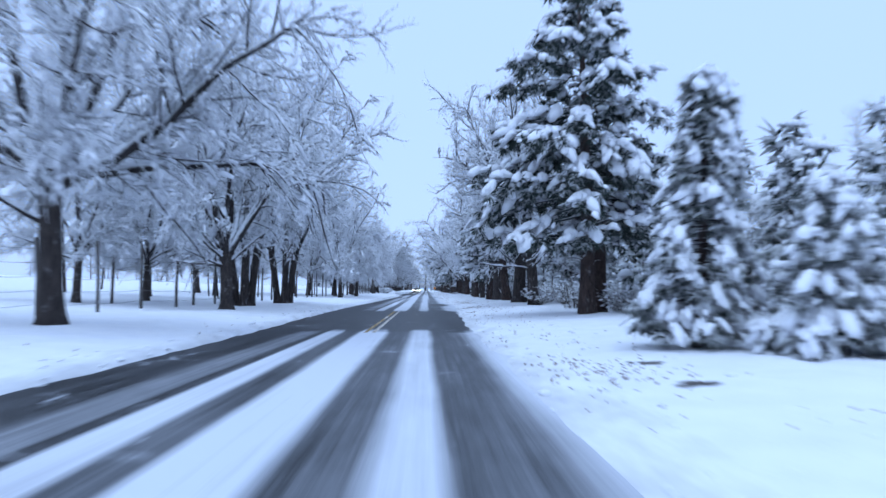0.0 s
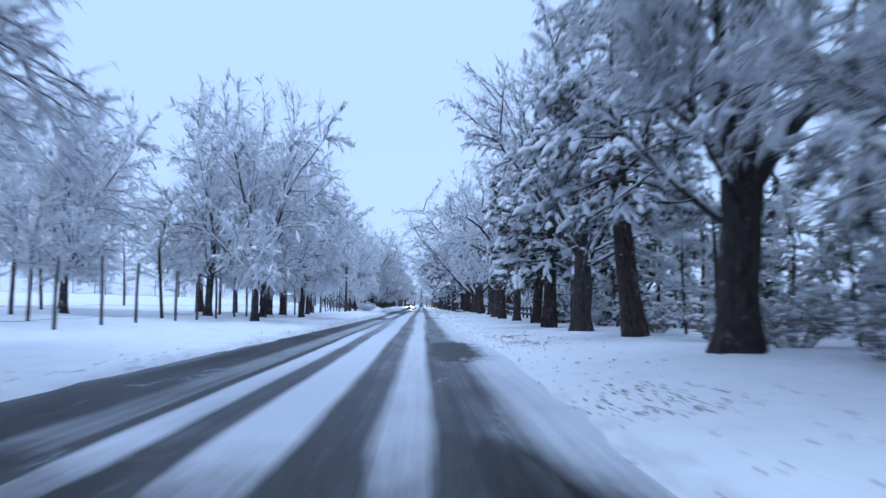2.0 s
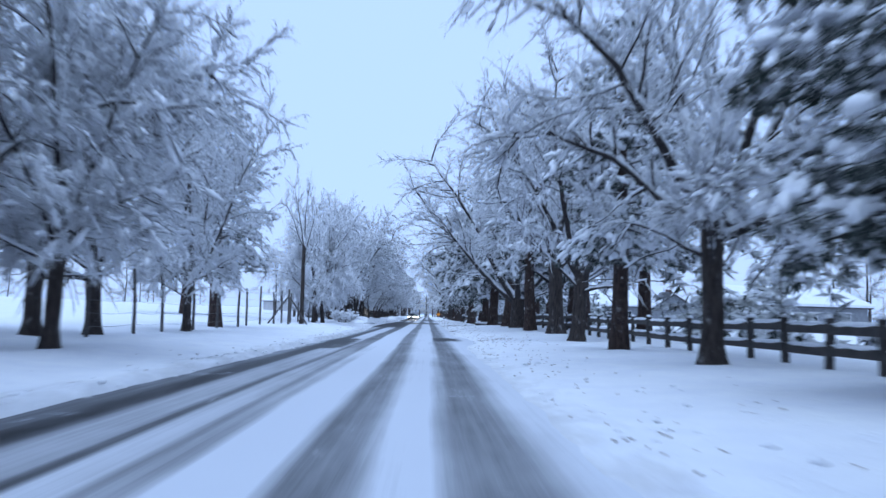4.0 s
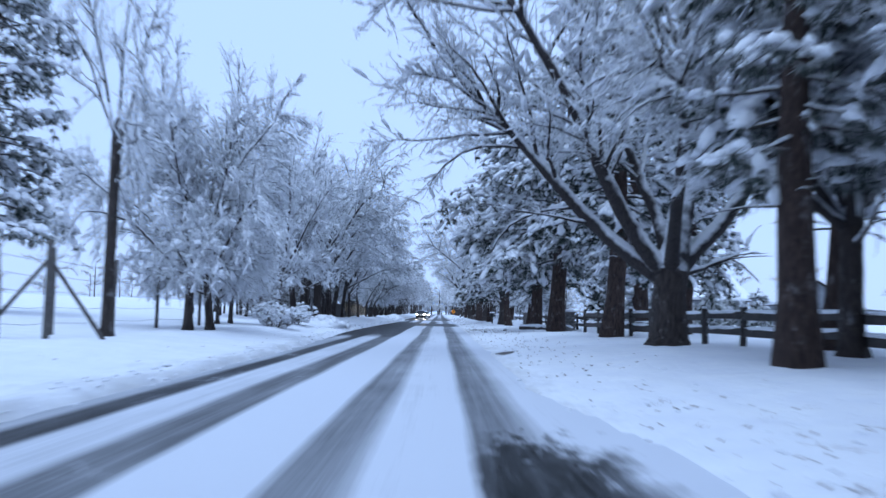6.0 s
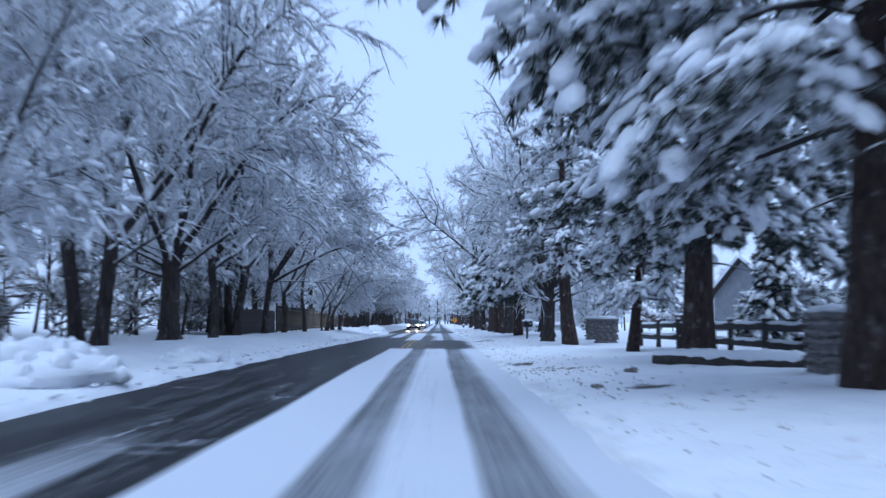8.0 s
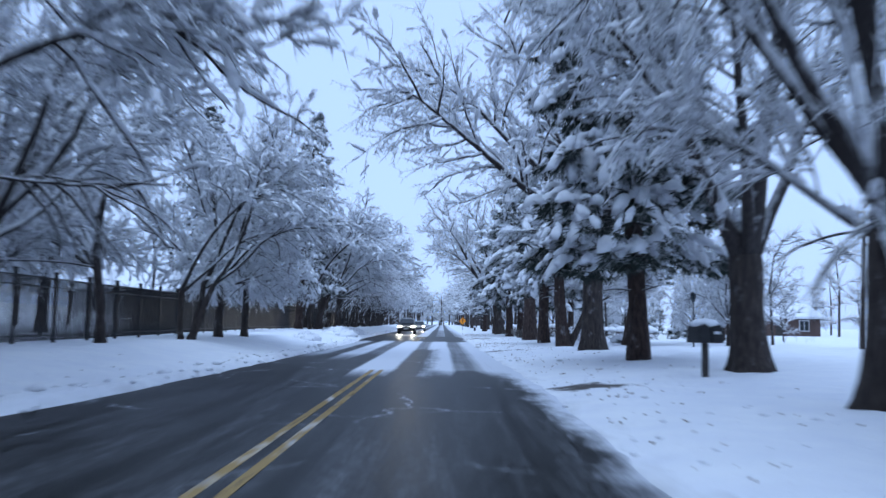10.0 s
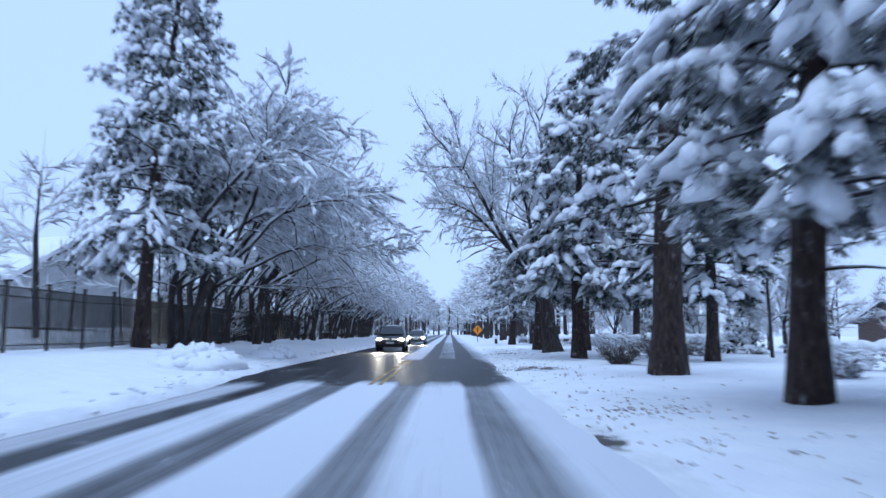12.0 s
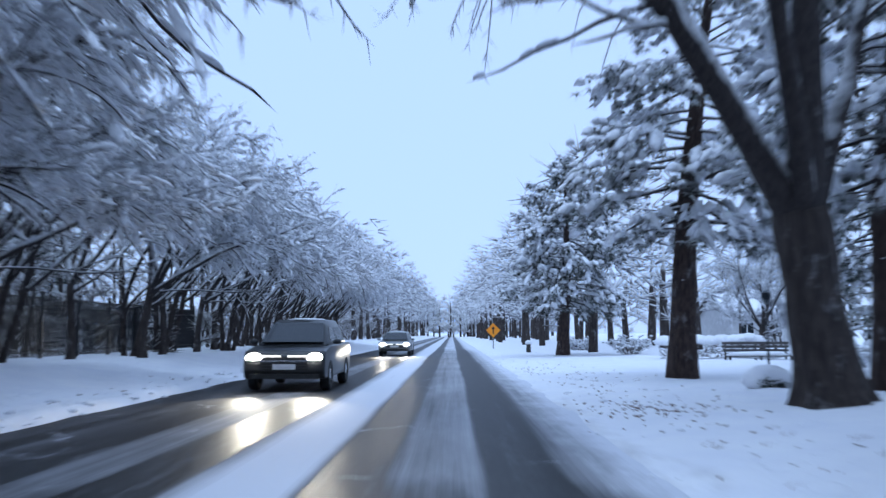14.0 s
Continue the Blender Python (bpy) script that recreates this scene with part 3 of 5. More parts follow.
def pine(seed, height, radius, start=0.28, reach=3.0, boughs=72, shape=0.5, snow=1.0, droop=-0.04, tuft_size=1.0, gap=0.30, side=(0, 0), stubs=6, clear=0.2):
    """A snow-laden conifer: trunk, boughs, needle tufts and the snow lying on them. shape 1: a cone; 0: a broad irregular crown."""
    rnd = random.Random(seed)
    trunk, bough, tuft, pad = Build(), Build(), Build(), Build()
    pts = bent(rnd, Vector((0, 0, -0.15)), Vector((rnd.uniform(-.03, .03), rnd.uniform(-.03, .03), 1)), height * 0.97, 9, 0.035, 0.03)
    trunk.tube(pts, [radius * q for q in (1.35, 1.0, 0.92, 0.82, 0.7, 0.58, 0.45, 0.32, 0.2, 0.05)], 13)
    gnarl(trunk, 0, Vector((0, 0, 0)), radius * 0.6, seed)
    zs = height * start
    for k in range(stubs):
        at_, _ = along(pts, rnd.uniform(0.35, 1.0) * start)
        ph = rnd.random() * 6.28
        q = bent(rnd, at_, Vector((math.cos(ph), math.sin(ph), rnd.uniform(-.1, .3))), rnd.uniform(0.5, 2.2), 4, 0.12, -0.05)
        if min(v.z for v in q) > clear * 0.75:
            bough.tube(q, taper(0.045, 0.012, 5), 5)
    for k in range(boughs):
        s = min(0.985, ((k + rnd.random()) / boughs) ** (1.0 if shape > 0.7 else 1.12))
        z = zs + (height * 0.985 - zs) * s
        at_, _ = along(pts, min(0.99, z / (height * 0.97)))
        conic = (1 - s) ** 0.85
        broad = (1 - s ** 4.5) * (0.66 + 0.34 * math.sin(3.1 * min(1, s + 0.2)))
        ph = k * 2.4 + rnd.uniform(-.6, .6)
        ln = reach * (shape * conic + (1 - shape) * broad) * rnd.uniform(0.55, 1.0) * (1 + side[0] * math.cos(ph) + side[1] * math.sin(ph)) + 0.25
        up = rnd.uniform(-.15, .3) + 0.35 * (s - 0.4) if shape < 0.8 else -0.15 + 0.35 * s
        q = bent(rnd, at_, Vector((math.cos(ph), math.sin(ph), up)), ln, 6, 0.17, droop)
        sunk = max(0.0, clear + 0.3 - min(v.z for v in q))
        q = [v + Vector((0, 0, sunk * i / 6)) for i, v in enumerate(q)]
        bough.tube(q, taper(max(0.022, radius * 0.2 * (1 - s) + 0.012), 0.01, 7), 5)
        arms = [(q, 0.28)]
        for j in range(int(2 + ln * 1.5)):
            a2, d2 = along(q, rnd.uniform(0.3, 0.92))
            sway = Vector((-d2.y, d2.x, 0)) * rnd.choice((-1, 1))
            sway.z = rnd.uniform(-.8, .4)
            w = bent(rnd, a2, d2 * 0.8 + sway * rnd.uniform(0.5, 1.0), ln * rnd.uniform(0.2, 0.38), 3, 0.16, droop * 2.0)
            if w[-1].z < clear:
                continue
            bough.tube(w, taper(0.018, 0.008, 4), 3)
            arms.append((w, 0.25))
        for w, s0 in arms:
            total = sum((w[i + 1] - w[i]).length for i in range(len(w) - 1))
            for j in range(max(2, int(total * (1 - s0) / gap))):
                c, d3 = along(w, s0 + (1 - s0) * rnd.random() ** 0.8)
                size = rnd.uniform(0.19, 0.32) * tuft_size
                c = c + Vector((rnd.uniform(-.2, .2), rnd.uniform(-.2, .2), rnd.uniform(-.42, .06)))
                if c.z < clear:
                    continue
                for nd in range(28):
                    v = Vector((rnd.gauss(0, 1), rnd.gauss(0, 1), rnd.gauss(-.6, .7))).normalized()
                    v = (v + d3 * 0.5).normalized()
                    o = v.orthogonal().normalized() * size * 0.06
                    b0 = len(tuft.v)
                    tuft.v += [tuple(c + v * size * 0.08 + o), tuple(c + v * size * 0.08 - o), tuple(c + v * size * rnd.uniform(0.65, 1.15))]
                    tuft.f.append((b0, b0 + 1, b0 + 2))
            # snow lies in runs along the outer, upper side of the arm
            s1 = s0 + (0.12 if s0 > 0.26 else 0.0)
            runs = max(1, round(total * (1 - s1) / (0.23 * tuft_size)))
            for j in range(runs):
                u = s1 + (1 - s1) * (j + rnd.random()) / runs
                c, d3 = along(w, u)
                if c.z < clear or rnd.random() > snow * 0.62 * (0.45 + 1.1 * (0.5 + noise.noise(c * 0.8))):
                    continue
                r = rnd.uniform(0.07, 0.165) * tuft_size * (0.65 + 0.5 * u)
                dip = max(-0.8, min(0.8, d3.z / max(0.25, math.hypot(d3.x, d3.y)))) - 0.12
                pad.lump((c.x + rnd.uniform(-.13, .13), c.y + rnd.uniform(-.13, .13), c.z + r * 0.4 + rnd.uniform(-.05, .05)), r * rnd.uniform(1.1, 1.7), r * rnd.uniform(0.8, 1.15), r * rnd.uniform(0.6, 0.9), rnd, 3, 7, 0.22, r * 0.8, math.atan2(d3.y, d3.x), dip)
                if rnd.random() < 0.3:
                    q = r * rnd.uniform(0.4, 0.65)
                    pad.lump((c.x + rnd.uniform(-.4, .4) * tuft_size, c.y + rnd.uniform(-.4, .4) * tuft_size, c.z - rnd.uniform(0.05, 0.35)), q * 1.3, q, q * 0.8, rnd, 2, 6, 0.2, q * 0.6, math.atan2(d3.y, d3.x), dip)
    return trunk, bough, tuft, pad


def shrub(seed, height, radius, stems=26, dense=1.0, snow=0.5):
    rnd = random.Random(seed)
    twig, pad = Build(), Build()
    for k in range(stems):
        ph, r = rnd.random() * 6.28, radius * 0.35 * rnd.random()
        d = Vector((math.cos(ph) * 0.55, math.sin(ph) * 0.55, 1))
        q = bent(rnd, Vector((math.cos(ph) * r, math.sin(ph) * r, -0.1)), d, height * rnd.uniform(0.7, 1.15), 5, 0.12, -0.10)
        twig.tube(q, taper(0.022, 0.008, 6), 3)
        for j in range(int(16 * dense)):
            at_, di = along(q, rnd.uniform(0.2, 1))
            u = bent(rnd, at_, off(rnd, di, rnd.uniform(0.4, 1.0)), rnd.uniform(0.25, 0.6) * height * 0.5, 2, 0.2, -0.06)
            twig.tube(u, [0.014, 0.013, 0], 3)
            if rnd.random() < snow * 0.35:
                pad.lump(tuple(u[-1]), 0.13, 0.11, 0.07, rnd, 2, 5, 0.3, 0.05)
    return twig, pad


PROTO = {}
BROAD = {
    "oak_a": dict(seed=11, height=14.5, radius=0.30, fork=0.25, dense=1.3, twig_r=0.027, clear=3.4, crown=7.6, low=6,
                  dirs=[(0, 62, 0.95), (15, 82, 0.85), (180, 55, 0.95), (95, 18, 1.0), (270, 40, 0.95), (330, 28, 0.95), (140, 75, 0.7), (300, 70, 0.8), (40, 45, 0.9)]),
    "oak_b": dict(seed=12, height=14.8, radius=0.36, fork=0.20, limbs=8, dense=1.25, crown=6.4, low=5, clear=3.2, droop=-0.07),
    "clump": dict(seed=13, height=14.5, radius=0.36, fork=0.22, limbs=8, stems=3, dense=1.3, crown=7.4, low=1, sway=0.045, lean=(0.12, 0), twig_r=0.026, clear=3.4, droop=-0.08),
    "giant": dict(seed=14, height=17.0, radius=0.50, fork=0.24, limbs=7, dense=1.3, crown=7.0, low=3, clear=4.8),
    "forked": dict(seed=24, height=16.0, radius=0.56, fork=0.19, dense=1.9, crown=9.0, low=1, clear=4.6, curl=-0.02, limb_r=0.47,
                   dirs=[(182, 42, 1.1), (10, 5, 1.0), (0, 44, 0.95), (172, 56, 0.95), (150, 24, 0.8), (265, 40, 0.7)]),
    "reacher": dict(seed=25, height=15.5, radius=0.45, fork=0.185, dense=1.5, crown=6.8, low=0, clear=6.6, inner=0.3, limb_r=0.56, curl=-0.06, droop=-0.03, sway=0.03,
                    dirs=[(182, 33, 1.0), (172, 20, 0.95), (10, 10, 0.9), (20, 34, 0.75), (195, 40, 0.8), (265, 26, 0.8)]),
    "tall_reach": dict(seed=26, height=15.5, radius=0.42, fork=0.34, dense=1.5, crown=8.6, low=1, clear=5.0, limb_r=0.45, curl=-0.05,
                       dirs=[(180, 50, 1.0), (190, 68, 1.0), (170, 30, 0.9), (0, 20, 0.9), (20, 55, 0.8), (250, 45, 0.8)]),
    "sweep": dict(seed=27, height=8.0, radius=0.21, fork=0.42, limbs=4, dense=1.0, lean=(1.9, 0.2), low=1, clear=2.4),
    "slim": dict(seed=15, height=12.0, radius=0.20, fork=0.22, limbs=8, dense=1.25, crown=5.0, low=6, clear=2.0, droop=-0.07),
    "slim_b": dict(seed=16, height=11.0, radius=0.17, fork=0.22, limbs=8, dense=1.1, crown=4.6, low=6, clear=1.8, droop=-0.07),
    "bare": dict(seed=17, height=12.0, radius=0.15, fork=0.5, limbs=4, dense=0.4, crown=2.2, droop=0.0, low=4, fine=0.8),
    "twin": dict(seed=28, height=17.0, radius=0.46, fork=0.30, dense=1.3, crown=6.0, low=1, clear=5.2, limb_r=0.6, curl=-0.03,
                 dirs=[(175, 13, 1.0), (0, 14, 0.95), (80, 45, 0.7), (200, 58, 0.8), (330, 60, 0.7)]),
    "arch_a": dict(seed=18, height=10.5, radius=0.15, fork=0.30, dense=0.85, lean=(0.3, -0.05), droop=-0.11, limb_r=0.66, curl=-0.16, inner=0.5, low=1, clear=4.1, load=1.5, sway=0.07,
                   dirs=[(5, 44, 0.8), (-35, 26, 0.9), (50, 20, 0.95), (170, 16, 0.85)]),
    "arch_b": dict(seed=19, height=11.5, radius=0.14, fork=0.26, dense=0.85, lean=(0.28, 0.08), droop=-0.11, limb_r=0.68, curl=-0.15, inner=0.5, low=0, clear=4.1, load=1.5, sway=0.08,
                   dirs=[(-10, 34, 0.85), (40, 46, 0.65), (150, 18, 0.9), (-60, 24, 0.85)]),
    "arch_c": dict(seed=20, height=10.0, radius=0.19, fork=0.26, stems=3, dense=0.75, lean=(0.34, 0.0), droop=-0.11, limb_r=0.68, curl=-0.16, inner=0.5, low=0, clear=4.0, load=1.5, sway=0.08,
                   dirs=[(0, 42, 0.7), (-40, 18, 0.9)]),
}
CONE = {
    "pine_a": dict(seed=31, height=12.8, radius=0.34, start=0.27, reach=4.3, boughs=98, shape=0.08, snow=1.8, tuft_size=1.15, gap=0.24, clear=2.3),
    "pine_b": dict(seed=32, height=15.0, radius=0.36, start=0.31, reach=3.7, boughs=76, shape=0.15, snow=1.8, droop=-0.06, tuft_size=1.1, gap=0.24, stubs=10, clear=3.6),
    "pine_c": dict(seed=33, height=16.0, radius=0.28, start=0.2, reach=4.1, boughs=116, shape=0.75, tuft_size=1.15, gap=0.26, snow=1.2, clear=2.3),
    "pine_d": dict(seed=37, height=15.5, radius=0.42, start=0.33, reach=4.0, boughs=40, shape=0.1, droop=-0.03, tuft_size=1.15, gap=0.26, stubs=12, snow=1.9, clear=4.0),
    "pine_e": dict(seed=40, height=15.5, radius=0.31, start=0.21, reach=4.3, boughs=72, shape=0.05, droop=-0.05, tuft_size=1.75, gap=0.32, stubs=10, snow=1.9, clear=2.8, side=(0.15, 0)),
    "pine_over": dict(seed=36, height=16.0, radius=0.40, start=0.24, reach=4.9, boughs=100, shape=0.0, droop=-0.05, tuft_size=1.25, gap=0.30, side=(-0.5, 0), snow=1.5, clear=2.6),
    "spruce": dict(seed=34, height=6.0, radius=0.12, start=0.12, reach=1.55, boughs=112, shape=1.0, droop=-0.10, snow=1.35, tuft_size=0.95, gap=0.22),
    "young": dict(seed=35, height=3.4, radius=0.08, start=0.06, reach=1.6, boughs=62, shape=0.7, snow=1.7, droop=-0.13, tuft_size=0.9, gap=0.22),
}
BUSH = {
    "shrub": dict(seed=41, height=1.5, radius=1.0, stems=26, snow=0.5),
    "brush": dict(seed=42, height=2.0, radius=1.6, stems=34, dense=1.1, snow=0.35),
    "bare_bush": dict(seed=44, height=1.25, radius=1.1, stems=56, dense=1.5, snow=0.0),
    "mound": dict(seed=43, height=1.3, radius=1.4, stems=30, dense=1.1, snow=1.6),
}


def stuff(ob):
    ob["kind"] = "stuff"
    return ob


def tree(kind, x, y, turn=0.0, scale=1.0, label="", lean=0.0, group="roadside trees", tilt=0.0, wide=1.0):
    m = place(x, y, ground_z(x, y) - 0.03, turn, scale, tilt, lean) @ Matrix.Diagonal((wide, wide, 1, 1))
    if kind in PROTO:
        ob = copy_thing(PROTO[kind], m @ Matrix.Diagonal((*(1 / q for q in PROTO[kind].scale), 1)))
    elif kind in BROAD:
        t, limbs, b, w, p = leafless(**BROAD[kind])
        ob = thing("broadleaf_tree", "", "tree")
        part("trunk", t, M_TRUNK, ob, "dark rough bark trunk")
        for q in limbs:
            part("limb", q, M_LIMB, ob, "dark limb with snow on top")
        stuff(part("branchwork", b, M_LIMB, ob, "snowy side branches"))
        stuff(part("twig_crown", w, M_TWIG, ob, "fine frosted twigs"))
        stuff(part("snow_load", p, M_PAD, ob, "snow ridges along the branches"))
        ob.matrix_basis = m
        PROTO[kind] = ob
    elif kind in BUSH:
        w, p = shrub(**BUSH[kind])
        ob = thing("shrub", "", "shrub")
        stuff(part("stem_mass", w, M_SHRUB if p.v else M_BRUSH, ob, "brown bare stems"))
        if p.v:
            stuff(part("snow_load", p, M_PAD, ob, "white snow caught on the stems"))
        ob.matrix_basis = m
        PROTO[kind] = ob
    else:
        t, b, n_, p = pine(**CONE[kind])
        ob = thing("conifer_tree", "", "tree")
        part("trunk", t, M_PINE_TRUNK, ob, "dark brown pine trunk")
        stuff(part("boughwork", b, M_LIMB, ob, "drooping snowy boughs"))
        stuff(part("needle_crown", n_, M_NEEDLE, ob, "dark green needles"))
        stuff(part("snow_load", p, M_PAD, ob, "thick white snow clumps"))
        ob.matrix_basis = m
        PROTO[kind] = ob
    if kind in BUSH:
        return tagged(ob, label or "leafless brown shrub dusted with snow on the verge", "shrub", "verge shrubs")
    return tagged(ob, label or ("snow-laden dark green conifer beside the road" if kind in CONE else "bare broadleaf tree with snow on every twig"), "tree", group)
# right-hand row
RIGHT = [
    ("spruce", 5.4, 16.2, 0, 1.0, "narrow pointed spruce bowed with snow"),
    ("young", 7.2, 14.0, 40, 1.0, "young conifer hidden under heavy snow"),
    ("spruce", 13.0, 29.0, 90, 1.05, ""), ("spruce", 15.5, 31.0, 190, 0.95, ""), ("young", 9.6, 18.5, 100, 1.2, ""),
    ("pine_e", 6.7, 34.1, 160, 1.0, "broad pine loaded with white snow clumps"),
    ("pine_b", 7.5, 35.3, 200, 0.74, "second stem of the broad snowy pine"),
    ("oak_b", 6.8, 51.6, 60, 0.95, "tall bare tree with long snowy limbs"),
    ("giant", 6.9, 60.8, 20, 0.95, "thick-trunked bare tree leaning over the verge"),
    ("pine_b", 6.8, 69.0, 10, 0.95, ""), ("pine_a", 10.2, 57.0, 80, 0.95, ""), ("giant", 6.7, 77.2, 120, 0.8, ""), ("pine_a", 6.7, 85.9, 250, 1.0, ""), ("pine_b", 11.5, 89.0, 30, 0.85, ""), ("pine_b", 12.5, 98.0, 130, 0.8, ""),
    ("pine_a", 7.4, 96.0, 140, 0.85, ""), ("oak_a", 7.2, 105.0, 30, 0.95, ""), ("pine_b", 7.0, 114.0, 100, 0.85, ""), ("oak_b", 7.3, 124.0, 160, 1.0, ""),
    ("twin", 7.9, 134.4, 10, 0.97, "massive straight trunk beside the rail fence"),
    ("pine_d", 7.0, 139.9, 80, 0.88, "straight dark pine beside the rail fence"),
    ("forked", 7.2, 149.7, 0, 1.0, "huge forked tree beside the rail fence"),
    ("pine_b", 7.2, 158.3, 200, 1.1, ""), ("pine_a", 11.5, 170.5, 60, 1.2, ""), ("pine_a", 11.0, 141.6, 300, 1.35, ""), ("pine_b", 12.3, 130.5, 300, 1.05, ""), ("tall_reach", 9.4, 142.6, 0, 0.66, "bare tree behind the rail fence with an arching limb"), ("pine_d", 11.0, 146.5, 200, 1.0, ""), ("pine_c", 11.4, 162.0, 220, 0.85, ""), ("pine_a", 15.5, 188.5, 20, 0.85, ""), ("pine_over", 7.3, 175.4, 0, 1.2, "spreading pine reaching over the road"),
    ("pine_over", 7.0, 184.2, 250, 1.0, "thick old pine with low spreading boughs"), ("pine_c", 7.5, 193.6, 20, 0.7, ""), ("pine_b", 6.6, 203.0, 20, 0.9, ""), ("oak_b", 6.5, 210.5, 90, 0.95, ""),
    ("reacher", 7.5, 218.4, 0, 0.95, "thick dark trunk beside the mailbox"), ("pine_e", 6.0, 223.4, 250, 0.92, "old pine with heavy pillows of snow on its boughs"), ("tall_reach", 6.0, 231.2, 0, 1.0, "thick bare tree with limbs over the road"),
    ("pine_d", 6.1, 239.9, 50, 0.72, ""), ("sweep", 6.35, 240.1, 0, 0.8, "curved low stem sweeping out beside the pine"), ("pine_b", 10.2, 243.0, 150, 1.0, ""), ("slim", 17.0, 246.5, 250, 0.6, ""), ("pine_e", 6.1, 247.6, 20, 1.0, ""), ("pine_d", 6.3, 257.4, 130, 1.05, ""),
    ("pine_e", 6.1, 272.3, 0, 0.95, "broad pine with heavy snow on long boughs"), ("pine_b", 8.0, 282.5, 0, 0.85, ""), ("reacher", 5.8, 280.1, 0, 1.0, "forked tree with a long limb over the road"),
    ("pine_b", 5.9, 288.6, 20, 0.9, ""), ("slim", 15.5, 287.0, 20, 0.6, ""), ("pine_b", 13.5, 293.0, 120, 0.75, ""), ("pine_e", 10.8, 267.5, 200, 0.82, ""), ("slim_b", 17.5, 276.5, 310, 0.65, ""), ("pine_a", 5.8, 310.5, 80, 0.85, ""),
]
for k, x, y, a, s, lab in RIGHT:
    tree(k, x, y, a, s, lab, lean=0 if k in ("pine_e", "twin") else 5 * math.sin(y * 1.7), tilt=3 * math.sin(y * 2.9))
# left-hand row
LEFT = [
    ("oak_a", -9.7, 21.3, 0, 1.0, "wide-spreading bare tree on the verge"),
    ("oak_b", -9.2, 37.8, 10, 0.8, ""), ("clump", -10.1, 45.2, 20, 1.0, ""), ("clump", -9.5, 54.4, 20, 1.0, "many-stemmed bare tree leaning over the road"),
    ("slim_b", -18.0, 70, 40, 1.1, ""), ("slim", -22.0, 79, 200, 1.15, ""), ("slim_b", -19.0, 87, 60, 1.1, ""), ("slim", -23.0, 96, 110, 1.15, ""), ("slim_b", -9.4, 89.5, 20, 1.2, "slender bare tree leaning by the verge"),
    ("slim", -14.0, 97.0, 70, 1.25, ""), ("slim_b", -11.4, 102.0, 200, 1.25, ""), ("pine_b", -17.5, 108.0, 40, 0.8, ""), ("oak_b", -12.5, 110.5, 260, 0.75, ""), ("slim", -17, 40, 10, 1.0, ""), ("slim_b", -16, 47, 100, 1.0, ""), ("slim", -19, 56, 60, 1.1, ""), ("slim", -8.9, 103.9, 10, 1.0, "upright bare tree with a rounded snowy crown"),
    ("oak_b", -12.0, 114, 10, 0.8, ""), ("slim", -11.0, 122, 100, 1.0, ""), ("pine_b", -12.0, 131, 40, 0.9, ""),
    ("pine_c", -23.2, 163.0, 10, 1.42, "tall broad pine behind the wire fence"),
    ("bare", -9.7, 147.8, 0, 1.0, "thin tall tree with a sparse crown"), ("slim_b", -9.9, 156.2, 30, 1.0, "slender bare roadside tree with spreading twigs"),
    ("slim_b", -11.3, 165.5, 200, 0.6, "short broken stem by the wire fence"), ("slim_b", -11.3, 168.2, 90, 0.7, "short broken stem by the wire fence"), ("slim", -11.5, 181.5, 20, 1.2, "tall two-stemmed tree by the snow bank"),
    ("clump", -11.0, 188, 60, 1.05, ""), ("oak_b", -10.5, 194, 310, 1.0, ""), ("arch_b", -10.2, 199, 0, 1.3, ""), ("clump", -11.0, 205, 200, 1.0, ""), ("arch_a", -10.4, 211, 0, 1.25, ""), ("pine_c", -14.0, 205, 0, 1.1, ""),
    ("arch_b", -10.4, 217, 20, 1.0, ""), ("oak_b", -12.8, 214.5, 40, 0.85, ""), ("slim", -13.2, 221, 240, 1.1, ""), ("arch_a", -9.8, 222, 170, 0.9, ""), ("arch_c", -9.2, 228, 20, 0.85, ""), ("slim_b", -9.0, 231.5, 10, 0.95, ""), ("slim_b", -8.8, 235, 90, 0.85, ""), ("slim", -14.5, 228, 50, 1.0, ""),
    ("pine_c", -13.5, 249.0, 200, 0.9, ""), ]
for k, x, y, a, s, lab in LEFT:
    tree(k, x, y, a, s, lab)
tree("pine_c", -11.5, 264.0, 30, 1.18, "tall dense pine beside the iron fence", wide=0.8)
tree("arch_a", -9.9, 275.5, 12, 1.2, "slender bare tree arching toward the road", group="arching trees")
tree("slim_b", -9.2, 156.8, 150, 1.0, "slender bare tree leaning from its neighbour", lean=9)
rnd = random.Random(5)
y = 265.6
while y < 345:
    tree(rnd.choice(("arch_a", "arch_b", "arch_c", "arch_c")), -10.7 + rnd.uniform(-1.5, 0.7), y, rnd.uniform(-25, 25), rnd.uniform(1.0, 1.2) if y < 283 else rnd.uniform(0.8, 1.0), "slender bare tree arching toward the road", group="arching trees")
    y += rnd.uniform(1.5, 2.9)


